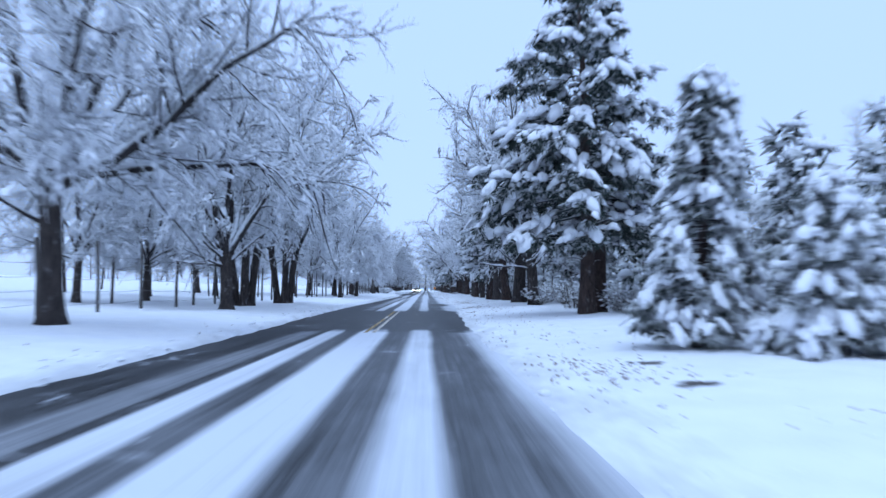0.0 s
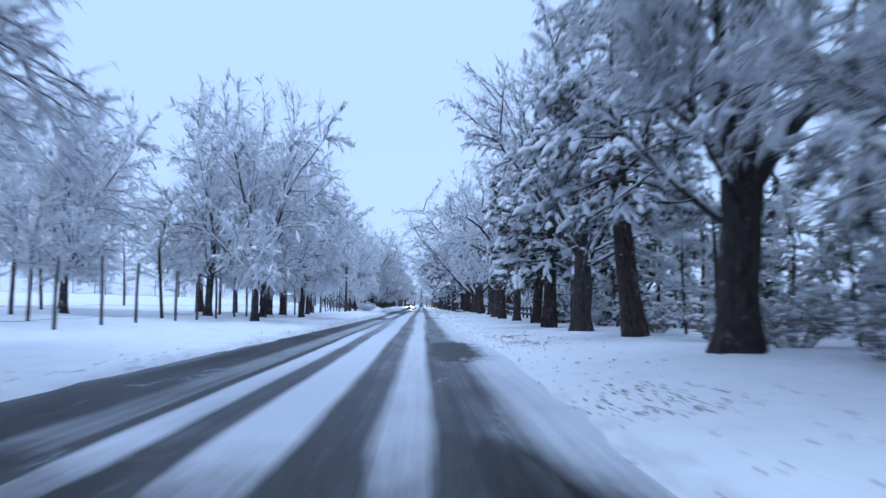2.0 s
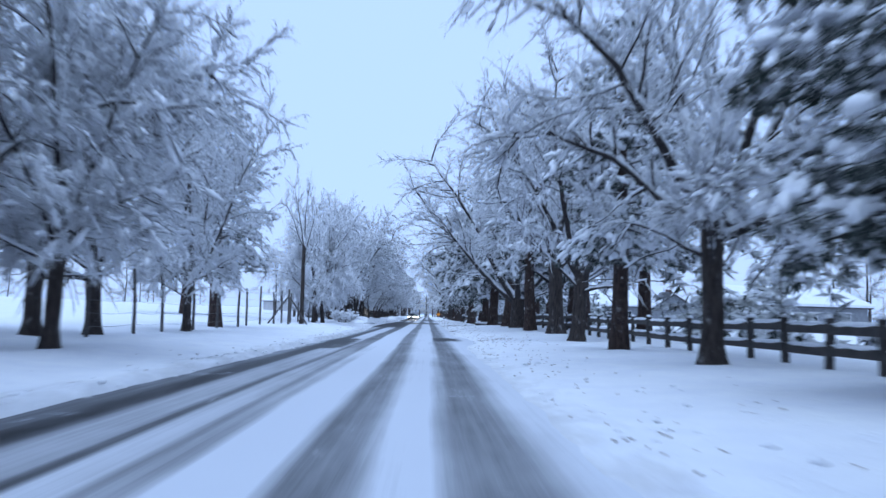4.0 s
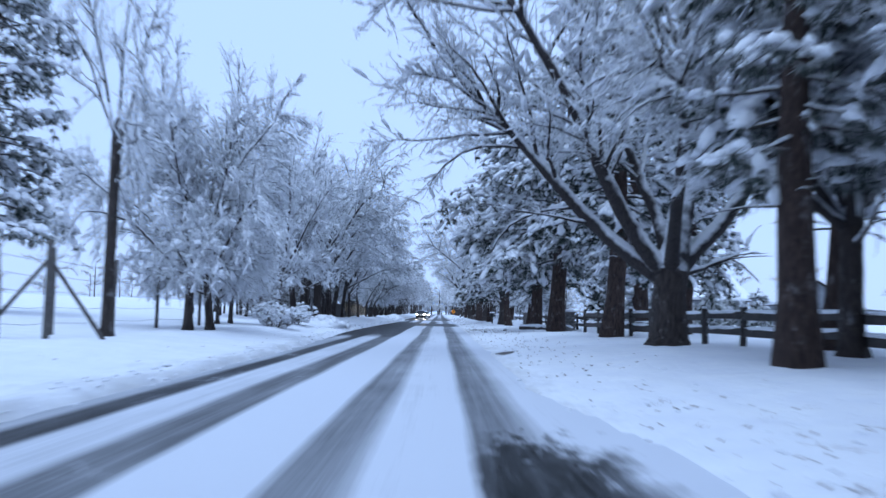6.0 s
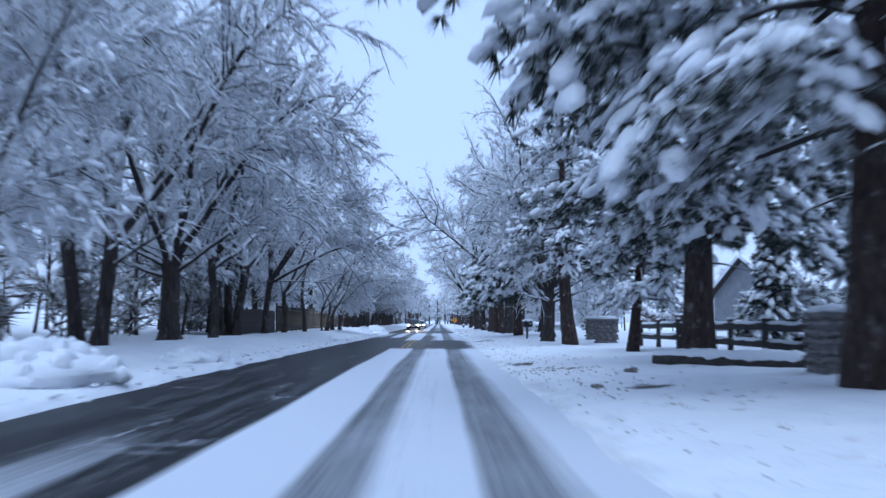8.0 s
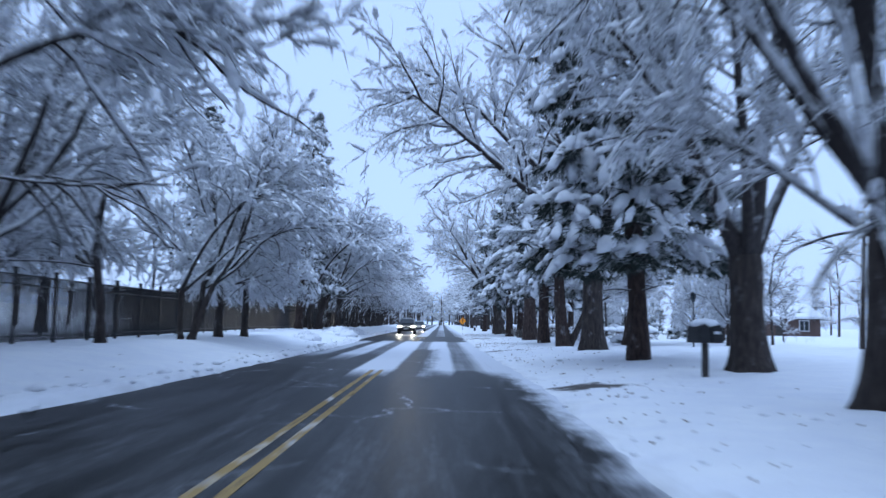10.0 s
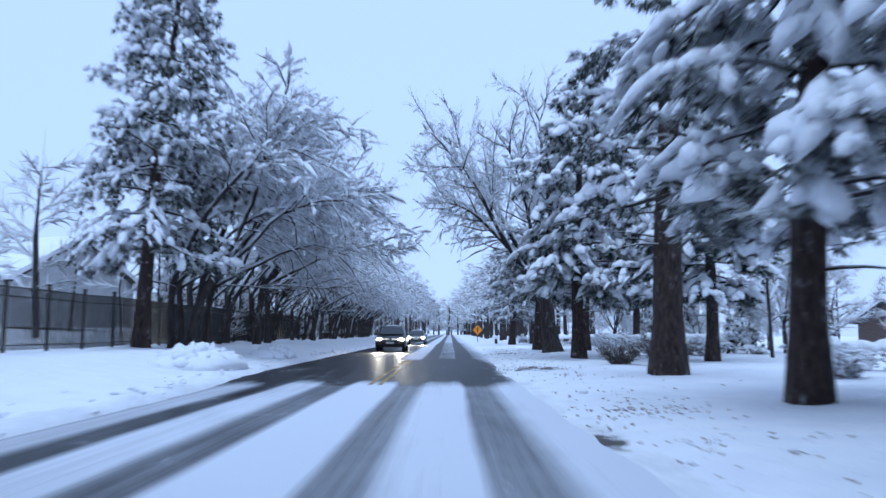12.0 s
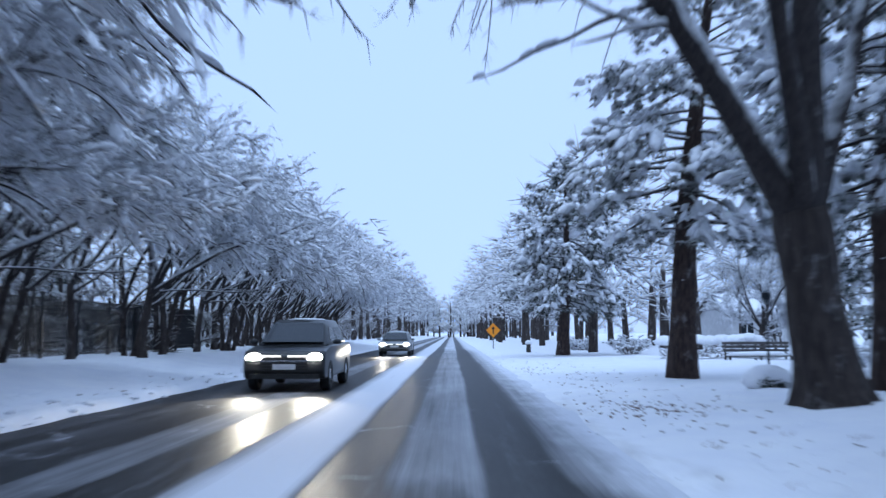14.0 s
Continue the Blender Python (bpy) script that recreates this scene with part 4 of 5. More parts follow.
# ---- far woods ----
def far_woods():
    rnd = random.Random(77)
    b, t = Build(), Build()

    def rough_tree(x, y, h):
        z = ground_z(x, y)
        t.tube([Vector((x, y, z - 0.2)), Vector((x + rnd.uniform(-.2, .2), y, z + h * 0.3)), Vector((x + rnd.uniform(-.4, .4), y, z + h * 0.6))], [0.3, 0.22, 0.1], 5)
        for k in range(95):
            ph, s = rnd.random() * 6.28, rnd.random()
            r = h * 0.3 * math.sqrt(rnd.random()) * (0.55 + 0.75 * math.sin(3.0 * min(1, s + 0.12)))
            c = Vector((x + math.cos(ph) * r, y + math.sin(ph) * r, z + h * (0.25 + 0.75 * s)))
            d = Vector((math.cos(ph), math.sin(ph), rnd.uniform(-0.3, 0.9)))
            for j in range(3):
                u = bent(rnd, c, d + Vector((rnd.uniform(-.6, .6), rnd.uniform(-.6, .6), rnd.uniform(-.5, .5))), rnd.uniform(0.9, 2.0), 2, 0.25, -0.1)
                b.tube([u[0], u[2]], [0.09, 0], 3)

    for side in (-1, 1):
        for row in range(2):
            y = 315.0 if side > 0 else 345.0
            while y < 600:
                x = side * (6.2 + row * 7 + rnd.uniform(0, 2.5)) if side > 0 else -(10.5 + row * 6 + rnd.uniform(0, 2))
                rough_tree(x, y, rnd.uniform(10, 14) + 5 * min(1, max(0, (y - 340) / 160)))
                y += rnd.uniform(6, 10)
    # crowns use the twig colour with haze mixed in
    ob = tagged(new("far_woods", b.mesh("far_woods", M_TWIG_HAZE)), "distant avenue of snow-covered trees", "woods", kind="stuff")
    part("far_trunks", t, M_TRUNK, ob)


far_woods()


# ---- woods and thickets behind the rows ----
def thicket(name, label, spots, seed, per=60, size=(0.5, 1.3), material=None, trunk_r=0.09, wide=0.24, low=0.12, fine=0.05):
    """Many small trees or bushes too dense to tell apart, as one mesh: spots are x, y, height."""
    rnd = random.Random(seed)
    b, t = Build(), Build()
    for x, y, h in spots:
        z = ground_z(x, y)
        q = [Vector((x, y, z - 0.2)), Vector((x + rnd.uniform(-.3, .3), y, z + h * 0.4)), Vector((x + rnd.uniform(-.5, .5), y, z + h * 0.85))]
        t.tube(q, [trunk_r * h / 8, trunk_r * 0.7 * h / 8, 0.03], 5)
        limbs = max(6, per // 8)
        for k in range(limbs):
            u, ph = (k + rnd.random()) / limbs, rnd.random() * 6.28
            foot, _ = along(q, min(0.97, max(0.12, low + (0.85 - low) * u)))
            reach = h * wide * rnd.uniform(0.55, 1.1) * (0.5 + 0.6 * math.sin(3.0 * min(1, u + 0.15)))
            limb = bent(rnd, foot, Vector((math.cos(ph), math.sin(ph), rnd.uniform(0.15, 0.9))), reach, 3, 0.2, 0.0, -0.12)
            b.tube(limb, [fine * 1.1, fine * 0.9, fine * 0.6, 0], 3)
            for j in range(3 * per // limbs):
                c, way = along(limb, rnd.uniform(0.12, 1.0))
                d = (way + Vector((rnd.uniform(-.9, .9), rnd.uniform(-.9, .9), rnd.uniform(-0.8, 0.7)))).normalized()
                b.tube([c, c + d * rnd.uniform(*size)], [fine * max(0.6, h / 8), 0], 3)
    ob = tagged(new(name, b.mesh(name, material or M_TWIG)), label, "woods", kind="stuff")
    stuff(part("thin_trunks", t, M_TRUNK, ob))
    return ob


def evergreen_belt(name, label, spots, seed, per=60):
    """A dense belt of young evergreens standing into one another."""
    rnd = random.Random(seed)
    tuft, pad = Build(), Build()
    for x, y, h in spots:
        z = ground_z(x, y)
        for k in range(per):
            s, ph = rnd.random() ** 1.3, rnd.random() * 6.28
            r = h * 0.27 * (1 - s) ** 0.8 * rnd.uniform(0.5, 1.05) + 0.1
            c = Vector((x + math.cos(ph) * r, y + math.sin(ph) * r, z + 0.15 + h * s))
            size = rnd.uniform(0.3, 0.5) * (0.7 + 0.06 * h)
            for nd in range(9):
                v = Vector((math.cos(ph) * 0.6 + rnd.gauss(0, .8), math.sin(ph) * 0.6 + rnd.gauss(0, .8), rnd.gauss(-.35, .6))).normalized()
                o = v.orthogonal().normalized() * size * 0.25
                b0 = len(tuft.v)
                mid = c + v * size * 0.5
                tuft.v += [tuple(c), tuple(mid + o), tuple(c + v * size * rnd.uniform(1.1, 1.9)), tuple(mid - o)]
                tuft.f.append((b0, b0 + 1, b0 + 2, b0 + 3))
            if rnd.random() < 0.4:
                q = size * rnd.uniform(0.6, 1.1)
                pad.lump((c.x, c.y, c.z + size * 0.15), q, q * 0.8, q * 0.5, rnd, 2, 5, 0.25, q * 0.5)
    ob = tagged(new(name, tuft.mesh(name, M_NEEDLE)), label, "woods", kind="stuff")
    stuff(part("snow_load", pad, M_PAD, ob))
    return ob


rnd = random.Random(9)
U = rnd.uniform
evergreen_belt("evergreen_belt", "dense dark evergreens flecked with snow", [(U(10.5, 15), 22 + 2.1 * i + U(-1, 1), U(4.5, 8.5)) for i in range(34)], 61)
evergreen_belt("evergreen_belt", "dark evergreens behind the rail fence", [(U(12, 20), 92 + 4.5 * i + U(-1, 1), U(4, 7)) for i in range(10)], 62, 55)
evergreen_belt("evergreen_belt", "evergreens hiding the houses", [(U(15, 24), 176 + 2.9 * i + U(-1, 1), U(2.2, 4.2)) for i in range(15)], 71, 55)
evergreen_belt("evergreen_belt", "dark young evergreens behind the iron fence", [(U(-22, -17), 284 + 3.6 * i + U(-1, 1), U(3.5, 6.5)) for i in range(9)], 75, 55)
evergreen_belt("evergreen_belt", "dark clipped evergreens in the gardens", [(U(15, 22), 262 + 6.4 * i + U(-1, 1), U(2, 3.6)) for i in range(7)], 72, 50)
thicket("thicket", "tangled bare undergrowth powdered with snow", [(U(8.5, 13), 24 + 2.6 * i + U(-1, 1), U(4, 9)) for i in range(30)], 63, 80, (0.35, 0.9), fine=0.03)
thicket("thicket", "small bare trees standing at the field edge", [(U(-30, -14), 14 + 5.2 * i + U(-1, 1), U(6, 10.5)) for i in range(21)], 64, 190, (0.4, 1.0), wide=0.3, low=0.28, fine=0.032)
thicket("thicket", "bare trees behind the left row", [(U(-20, -13), 184 + 3.0 * i + U(-1, 1), U(7, 12)) for i in range(20)], 65, 150, (0.4, 1.1), wide=0.26, low=0.22, fine=0.026)
thicket("thicket", "slim bare trees behind the iron fence", [(U(-24, -13.5), 268 + 2.6 * i + U(-1, 1), U(6, 11)) for i in range(34)], 66, 110, (0.4, 1.1), wide=0.28, low=0.18, fine=0.03)
# garden trees share the twig colour that has haze painted in
thicket("thicket", "snow-white garden trees beyond the lawn", [(U(13, 32), 222 + 3.4 * i + U(-2, 2), U(4, 9)) for i in range(44)], 67, 80, (0.4, 1.0), M_TWIG_HAZE, wide=0.36, low=0.2)
thicket("thicket", "dark bare brush behind the fence", [(U(-15, -13), 186 + 1.2 * i + U(-1, 1), U(2.2, 3.6)) for i in range(26)], 73, 60, (0.4, 0.9), M_SHRUB, wide=0.45, low=0.05)
thicket("thicket", "dark bare brush behind the iron fence", [(U(-17, -11.6), 276 + 1.3 * i + U(-1, 1), U(1.6, 3.4)) for i in range(50)], 74, 60, (0.4, 0.9), M_SHRUB, wide=0.45, low=0.05)
thicket("thicket", "dark slender saplings crowding behind the arching trees", [(U(-17, -11.8), 280 + 1.9 * i + U(-1, 1), U(4.5, 8)) for i in range(64)], 76, 70, (0.4, 1.0), M_SHRUB, trunk_r=0.13, wide=0.3, low=0.25, fine=0.03)
thicket("thicket", "dark brush along the far verge", [(U(-16, -11.5), 342 + 3.4 * i + U(-1, 1), U(2.5, 4.5)) for i in range(60)], 77, 40, (0.5, 1.2), M_SHRUB, trunk_r=0.15, wide=0.45, low=0.05, fine=0.05)
thicket("thicket", "dark slender saplings behind the board fence", [(U(-17, -12.6), 186 + 1.7 * i + U(-1, 1), U(4, 7)) for i in range(18)], 78, 70, (0.4, 1.0), M_SHRUB, trunk_r=0.15, wide=0.3, low=0.25, fine=0.03)
# both far lines are pale from the haze in their twig colour
thicket("far_field_trees", "pale far line of trees across the fields", [(U(-130, -62), 30 + 9 * i + U(-3, 3), U(8, 13)) for i in range(40)], 68, 60, (1.0, 2.2), M_TWIG_HAZE, 0.1, 0.34, 0.05)
thicket("far_field_trees", "pale far trees behind the houses", [(U(46, 110), 90 + 4.5 * i + U(-3, 3), U(8, 15)) for i in range(62)], 69, 60, (1.0, 2.2), M_TWIG_HAZE, 0.1, 0.34, 0.05)
thicket("far_field_trees", "hazy trees closing the end of the avenue", [(-36 + 1.6 * i + U(-1, 1), 568 + U(0, 40), U(15, 24)) for i in range(50)], 70, 120, (1.0, 2.6), M_TWIG, 0.16, 0.34, 0.02, 0.10)
# brush along the foot of the right row
for i in range(22):
    tree(rnd.choice(("shrub", "brush")), U(7.0, 9.0), 15.5 + 2.7 * i + U(-.8, .8), U(0, 360), U(0.55, 0.95))
tree("brush", 8.2, 14.2, 30, 0.9)
tree("slim_b", 13.8, 238.0, 30, 0.55, "small ornamental tree white with frost", group="garden trees")
tree("slim_b", 16.5, 252.0, 130, 0.5, "small ornamental tree white with frost", group="garden trees")
tree("oak_b", 14.5, 306.0, 130, 0.4, "small ornamental tree white with frost", group="garden trees")
for k, x, y, s, lab in (("mound", -8.3, 165.5, 1.0, "low rounded bush white with snow"), ("mound", -9.0, 173.0, 1.1, "low rounded bush white with snow"), ("bare_bush", 7.9, 263.4, 1.0, "dense round bare bush without snow"),
                        ("bare_bush", 6.4, 264.6, 0.75, "bare rounded garden bush"), ("mound", 12.5, 274.0, 0.8, ""), ("mound", 9.5, 280, 0.9, ""), ("mound", 9.8, 255.0, 0.8, ""),
                        ("mound", 10.5, 290.0, 0.8, ""), ("young", 8.7, 96.0, 0.7, "small evergreen bowed under snow"), ("spruce", 14.0, 196.0, 1.0, "neat snowy spruce beside the house"),
                        ("mound", 8.2, 320, 0.8, ""), ("mound", 9.0, 309, 0.8, "")):
    tree(k, x, y, U(0, 360), s, lab)


# ---- fences ----
def rail_fence(points, spacing=2.6, height=1.1, label="dark weathered wooden rail fence capped with snow"):
    ob = thing("rail_fence", label, "fence", "rail fences")
    rnd = random.Random(int(points[0][1]))
    post = Build()
    post.box((-0.08, -0.08, -0.25), (0.08, 0.08, height + 0.08))
    post_me = post.mesh("fence_post", M_WOOD, False)
    cap = Build()
    cap.lump((0, 0, 0), 0.11, 0.11, 0.09, rnd, 2, 7, 0.15)
    cap_me = cap.mesh("post_snow", M_PAD)
    stops = []
    for (x0, y0), (x1, y1) in zip(points, points[1:]):
        n = max(1, round(math.hypot(x1 - x0, y1 - y0) / spacing))
        stops += [(x0 + (x1 - x0) * i / n, y0 + (y1 - y0) * i / n) for i in range(n)]
    stops.append(points[-1])
    for i, (x, y) in enumerate(stops):
        z = ground_z(x, y)
        p = part("post", post_me, None, ob)
        p.matrix_basis = pose(x, y, z, rnd.uniform(-2, 2), rnd.uniform(-2, 2), rnd.uniform(-8, 8))
        part("snow_cap", cap_me, None, ob).matrix_basis = pose(x, y, z + height + 0.08)
        if i + 1 < len(stops):
            a, c = Vector((x, y, z)), Vector((*stops[i + 1], ground_z(*stops[i + 1])))
            d = c - a
            turn = Matrix.Rotation(math.atan2(d.y, d.x), 3, "Z")
            for h in (0.42, 0.92):
                b = Build()
                sag = rnd.uniform(-.03, .03)
                b.box((-0.05, -0.045, -0.11), (d.length + 0.05, 0.045, 0.11), turn, a + Vector((0, 0, h + sag)))
                r = part("rail", b, M_WOOD, ob, smooth=False)
                s = Build()
                pts = [a + d * q + Vector((0, 0, h + sag + 0.12 + rnd.uniform(-.012, .012))) for q in (0.02, 0.2, 0.4, 0.6, 0.8, 0.98)]
                s.tube(pts, [0.03, 0.06, 0.07, 0.06, 0.07, 0.02], 6)
                part("rail_snow", s, M_PAD, r, "white snow ridge")
    return ob


rail_fence([(9.2, 96.0), (9.4, 108.0), (9.5, 122.0), (9.45, 131.8)])
rail_fence([(9.8, 136.5), (9.6, 143.0), (8.6, 154.0), (7.5, 166.2)])
rail_fence([(7.9, 168.4), (10.6, 168.8), (13.4, 169.2)], 2.7)
rail_fence([(10.2, 181.5), (10.0, 190.0), (9.4, 200.0)], 2.8)


def wire_fence(ys, x, label):
    ob = thing("wire_fence", label, "fence", "wire fences")
    rnd = random.Random(7)
    prev = None
    for y in ys:
        xx = x + rnd.uniform(-.25, .25)
        z = ground_z(xx, y)
        h = rnd.uniform(2.3, 2.8)
        b = Build()
        tip = Vector((xx + rnd.uniform(-.08, .08), y + rnd.uniform(-.06, .06), z + h))
        b.tube([Vector((xx, y, z - 0.3)), Vector((xx, y, z + h * 0.5)), tip, tip + Vector((0, 0, 0.02))], [0.075, 0.068, 0.06, 0], 8)
        part("post", b, M_POST, ob)
        if prev:
            for k in range(5):
                w = Build()
                q0, q1 = prev + Vector((0, 0, 0.35 + 0.45 * k)), Vector((xx, y, z + 0.35 + 0.45 * k))
                w.tube([q0, q0.lerp(q1, 0.5) - Vector((0, 0, 0.05)), q1], [0.007, 0.007, 0.007], 3, False)
                part("wire", w, M_WIRE, ob)
        prev = Vector((xx, y, z))
    return ob


wire_fence([18 + 4.4 * i for i in range(20)], -12.4, "tall wooden posts strung with snowy wire")
wf = wire_fence([112 + 4.1 * i for i in range(9)] + [147.6, 152.3, 157, 162], -11.3, "tall grey posts strung with wire along the field")
brace = Build()
bz = ground_z(-10.3, 145.4)
brace.tube([Vector((-10.3, 145.4, bz - 0.2)), Vector((-10.3, 145.4, bz + 2.6)), Vector((-10.3, 145.4, bz + 2.62))], [0.09, 0.08, 0], 8)
part("corner_post", brace, M_POST, wf)
for dx in (-1.5, 1.35):
    brace = Build()
    brace.tube([Vector((-10.3 + dx, 145.4 + 0.4 * dx, bz - 0.1)), Vector((-10.3, 145.4, bz + 2.1))], [0.06, 0.05], 7, False)
    part("brace", brace, M_POST, wf, "slanting timber brace")


def iron_fence(points, spacing=2.4, height=1.85):
    stops = []
    for (x0, y0), (x1, y1) in zip(points, points[1:]):
        n = max(1, round(math.hypot(x1 - x0, y1 - y0) / spacing))
        stops += [(x0 + (x1 - x0) * i / n, y0 + (y1 - y0) * i / n) for i in range(n)]
    stops.append(points[-1])
    ob = thing("iron_fence", "black iron picket fence on the snow bank", "fence")
    pm = Build()
    pm.box((-0.045, -0.045, -0.3), (0.045, 0.045, height + 0.1))
    pm.box((-0.06, -0.06, height + 0.1), (0.06, 0.06, height + 0.14))
    post_me = pm.mesh("iron_post", M_IRON, False)
    for i, (x, y) in enumerate(stops):
        z = ground_z(x, y)
        part("post", post_me, None, ob).matrix_basis = pose(x, y, z)
        if i + 1 == len(stops):
            break
        a, c = Vector((x, y, z)), Vector((*stops[i + 1], ground_z(*stops[i + 1])))
        d = c - a
        for h in (0.2, height - 0.3, height - 0.05):
            r = Build()
            r.tube([a + Vector((0, 0, h)), c + Vector((0, 0, h))], [0.024, 0.024], 4, False)
            part("rail", r, M_IRON, ob)
        k = Build()
        n = 23
        for j in range(1, n):
            p = a + d * (j / n)
            k.box((-0.013, -0.013, 0.06), (0.013, 0.013, height - 0.05), at=p)
        stuff(part("picket_panel", k, M_IRON, ob, smooth=False))
    return ob


iron_fence([(-10.9, 217.0), (-11.3, 229.0), (-12.0, 246.0), (-12.2, 306.0)])


def board_fence(x0, y0, x1, y1, height=1.5):
    ob = thing("board_fence", "dark solid board fence under the trees", "fence")
    rnd = random.Random(3)
    n = int(math.hypot(x1 - x0, y1 - y0) / 0.16)
    board = Build()
    board.box((-0.012, -0.072, 0.05), (0.012, 0.072, height))
    me = board.mesh("board", M_WOOD, False)
    for i in range(n):
        x, y = x0 + (x1 - x0) * i / n, y0 + (y1 - y0) * i / n
        part("board", me, None, ob).matrix_basis = pose(x, y, ground_z(x, y) + rnd.uniform(-.02, .02) - 0.05, 0, 0, math.degrees(math.atan2(y1 - y0, x1 - x0)) - 90)
    for h in (0.4, 1.2):
        b = Build()
        b.tube([Vector((x0 - 0.05, y0, ground_z(x0, y0) + h)), Vector((x1 - 0.05, y1, ground_z(x1, y1) + h))], [0.05, 0.05], 4, False)
        part("rail", b, M_WOOD, ob)


board_fence(-11.4, 204.0, -10.9, 216.6)


# ---- stone, rocks and logs ----
def stone_pillar(x, y, w=1.05, h=1.25):
    ob = thing("stone_pillar", "square fieldstone gate pillar with a snow cap", "pillar", "gate pillars")
    rnd = random.Random(int(y))
    z = ground_z(x, y) - 0.1
    core = Build()
    core.box((-w / 2 + 0.07, -w / 2 + 0.07, 0), (w / 2 - 0.07, w / 2 - 0.07, h))
    part("core", core, M_STONE, ob, "mortar core", False).matrix_basis = pose(x, y, z)
    kinds = []
    for k in range(5):
        st = Build()
        st.lump((0, 0, 0), 0.19, 0.10, 0.10, rnd, 4, 8, 0.2)
        kinds.append(st.mesh("stone", M_STONE))
    rows_, per = 6, 3
    for r in range(rows_):
        for side in range(4):
            for k in range(per):
                u = (k + 0.5 + (0.25 if r % 2 else -0.1)) / per - 0.5
                m = pose(x, y, z, 0, 0, 90 * side) @ pose(u * w, -w / 2 + 0.06, 0.1 + r * (h - 0.05) / rows_ + rnd.uniform(-.03, .03), rnd.uniform(-14, 14), rnd.uniform(-18, 18), rnd.uniform(-8, 8))
                m = m @ Matrix.Diagonal((rnd.uniform(0.75, 1.2), 1, rnd.uniform(0.85, 1.35), 1))
                part("stone", rnd.choice(kinds), None, ob).matrix_basis = m
    cap = Build()
    cap.box((-w / 2 - 0.05, -w / 2 - 0.05, 0), (w / 2 + 0.05, w / 2 + 0.05, 0.09))
    part("capstone", cap, M_STONE, ob, "flat grey capstone", False).matrix_basis = pose(x, y, z + h)
    sn = Build()
    sn.lump((0, 0, 0.02), w * 0.66, w * 0.66, 0.16, rnd, 3, 14, 0.05)
    part("snow_cap", sn, M_PAD, ob, "smooth white snow cap").matrix_basis = pose(x, y, z + h + 0.1)
    return ob


stone_pillar(8.6, 179.5)
stone_pillar(8.8, 205.0)
stone_pillar(9.6, 212.0)


def boulder(x, y, r, label="grey boulder half buried in snow"):
    ob = thing("boulder", label, "rock", "boulders")
    rnd = random.Random(int(x * 31 + y))
    b = Build()
    b.lump((0, 0, 0), r, r * 0.75, r * 0.75, rnd, 5, 11, 0.2, 0.0, rnd.random() * 3)
    part("rock", b, M_STONE, ob)
    s = Build()
    s.lump((r * 0.1, 0, r * 0.42), r * 0.86, r * 0.66, r * 0.42, rnd, 4, 11, 0.14)
    part("snow_cap", s, M_PAD, ob)
    ob.matrix_basis = place(x, y, ground_z(x, y) + r * 0.1)


for x, y, r in ((8.3, 177.3, 0.42), (4.6, 181.6, 0.2), (3.0, 177.5, 0.13)):
    boulder(x, y, r)


def log_edge(x0, y0, x1, y1, r=0.16):
    ob = thing("log_edging", "dark fallen log topped with snow", "log")
    rnd = random.Random(8)
    a, c = Vector((x0, y0, ground_z(x0, y0) + 0.1)), Vector((x1, y1, ground_z(x1, y1) + 0.1))
    b = Build()
    pts = [a.lerp(c, q) + Vector((0, rnd.uniform(-.05, .05), rnd.uniform(-.03, .03))) for q in (0, 0.02, 0.25, 0.5, 0.75, 0.98, 1.0)]
    b.tube(pts, [0.02, r * 0.9, r, r * 1.05, r * 0.95, r * 0.8, 0.02], 9)
    part("log", b, M_WOOD, ob)
    s = Build()
    ridge = [a.lerp(c, k / 24) + Vector((rnd.uniform(-.03, .03), rnd.uniform(-.03, .03), r * rnd.uniform(0.62, 0.8))) for k in range(25)]
    s.tube(ridge, [0.02] + [r * rnd.uniform(0.72, 1.08) for _ in range(23)] + [0.02], 9)
    part("snow_cap", s, M_PAD, ob)


log_edge(5.9, 184.6, 8.9, 181.6, 0.2)


def hedge(x0, y0, x1, y1, h=0.75, wide=0.55):
    """A clipped hedge: dark twiggy flanks under a thick rolled cap of snow."""
    ob = thing("hedge", "low clipped hedge under a thick snow cap", "hedge", "garden hedges")
    rnd = random.Random(int(x0 * 7 + y0))
    a, c = Vector((x0, y0, ground_z(x0, y0))), Vector((x1, y1, ground_z(x1, y1)))
    d = c - a
    way, across = d.normalized(), Vector((-d.y, d.x, 0)).normalized()
    twigs, cap = Build(), Build()
    for k in range(int(d.length * 130)):
        p = a + d * rnd.random() + across * rnd.uniform(-wide, wide) * 0.8 + Vector((0, 0, rnd.uniform(0.0, h * 0.8)))
        e = Vector((rnd.gauss(0, 1), rnd.gauss(0, 1), rnd.gauss(0.3, 0.8))).normalized() * rnd.uniform(0.12, 0.3)
        twigs.tube([p, p + e], [0.022, 0], 3)
    for k in range(int(d.length / 0.28) + 1):
        p = a + way * min(d.length, 0.28 * k + rnd.uniform(-.08, .08)) + across * rnd.uniform(-.12, .12) * wide
        cap.lump((p.x, p.y, p.z + h * rnd.uniform(0.86, 1.0)), rnd.uniform(0.3, 0.48), wide * rnd.uniform(0.85, 1.15), rnd.uniform(0.2, 0.32), rnd, 4, 10, 0.12, 0.05, math.atan2(d.y, d.x))
    stuff(part("hedge_twigs", twigs, M_BRUSH, ob, "dark twiggy flanks"))
    part("snow_cap", cap, M_PAD, ob, "thick rolled snow cap")


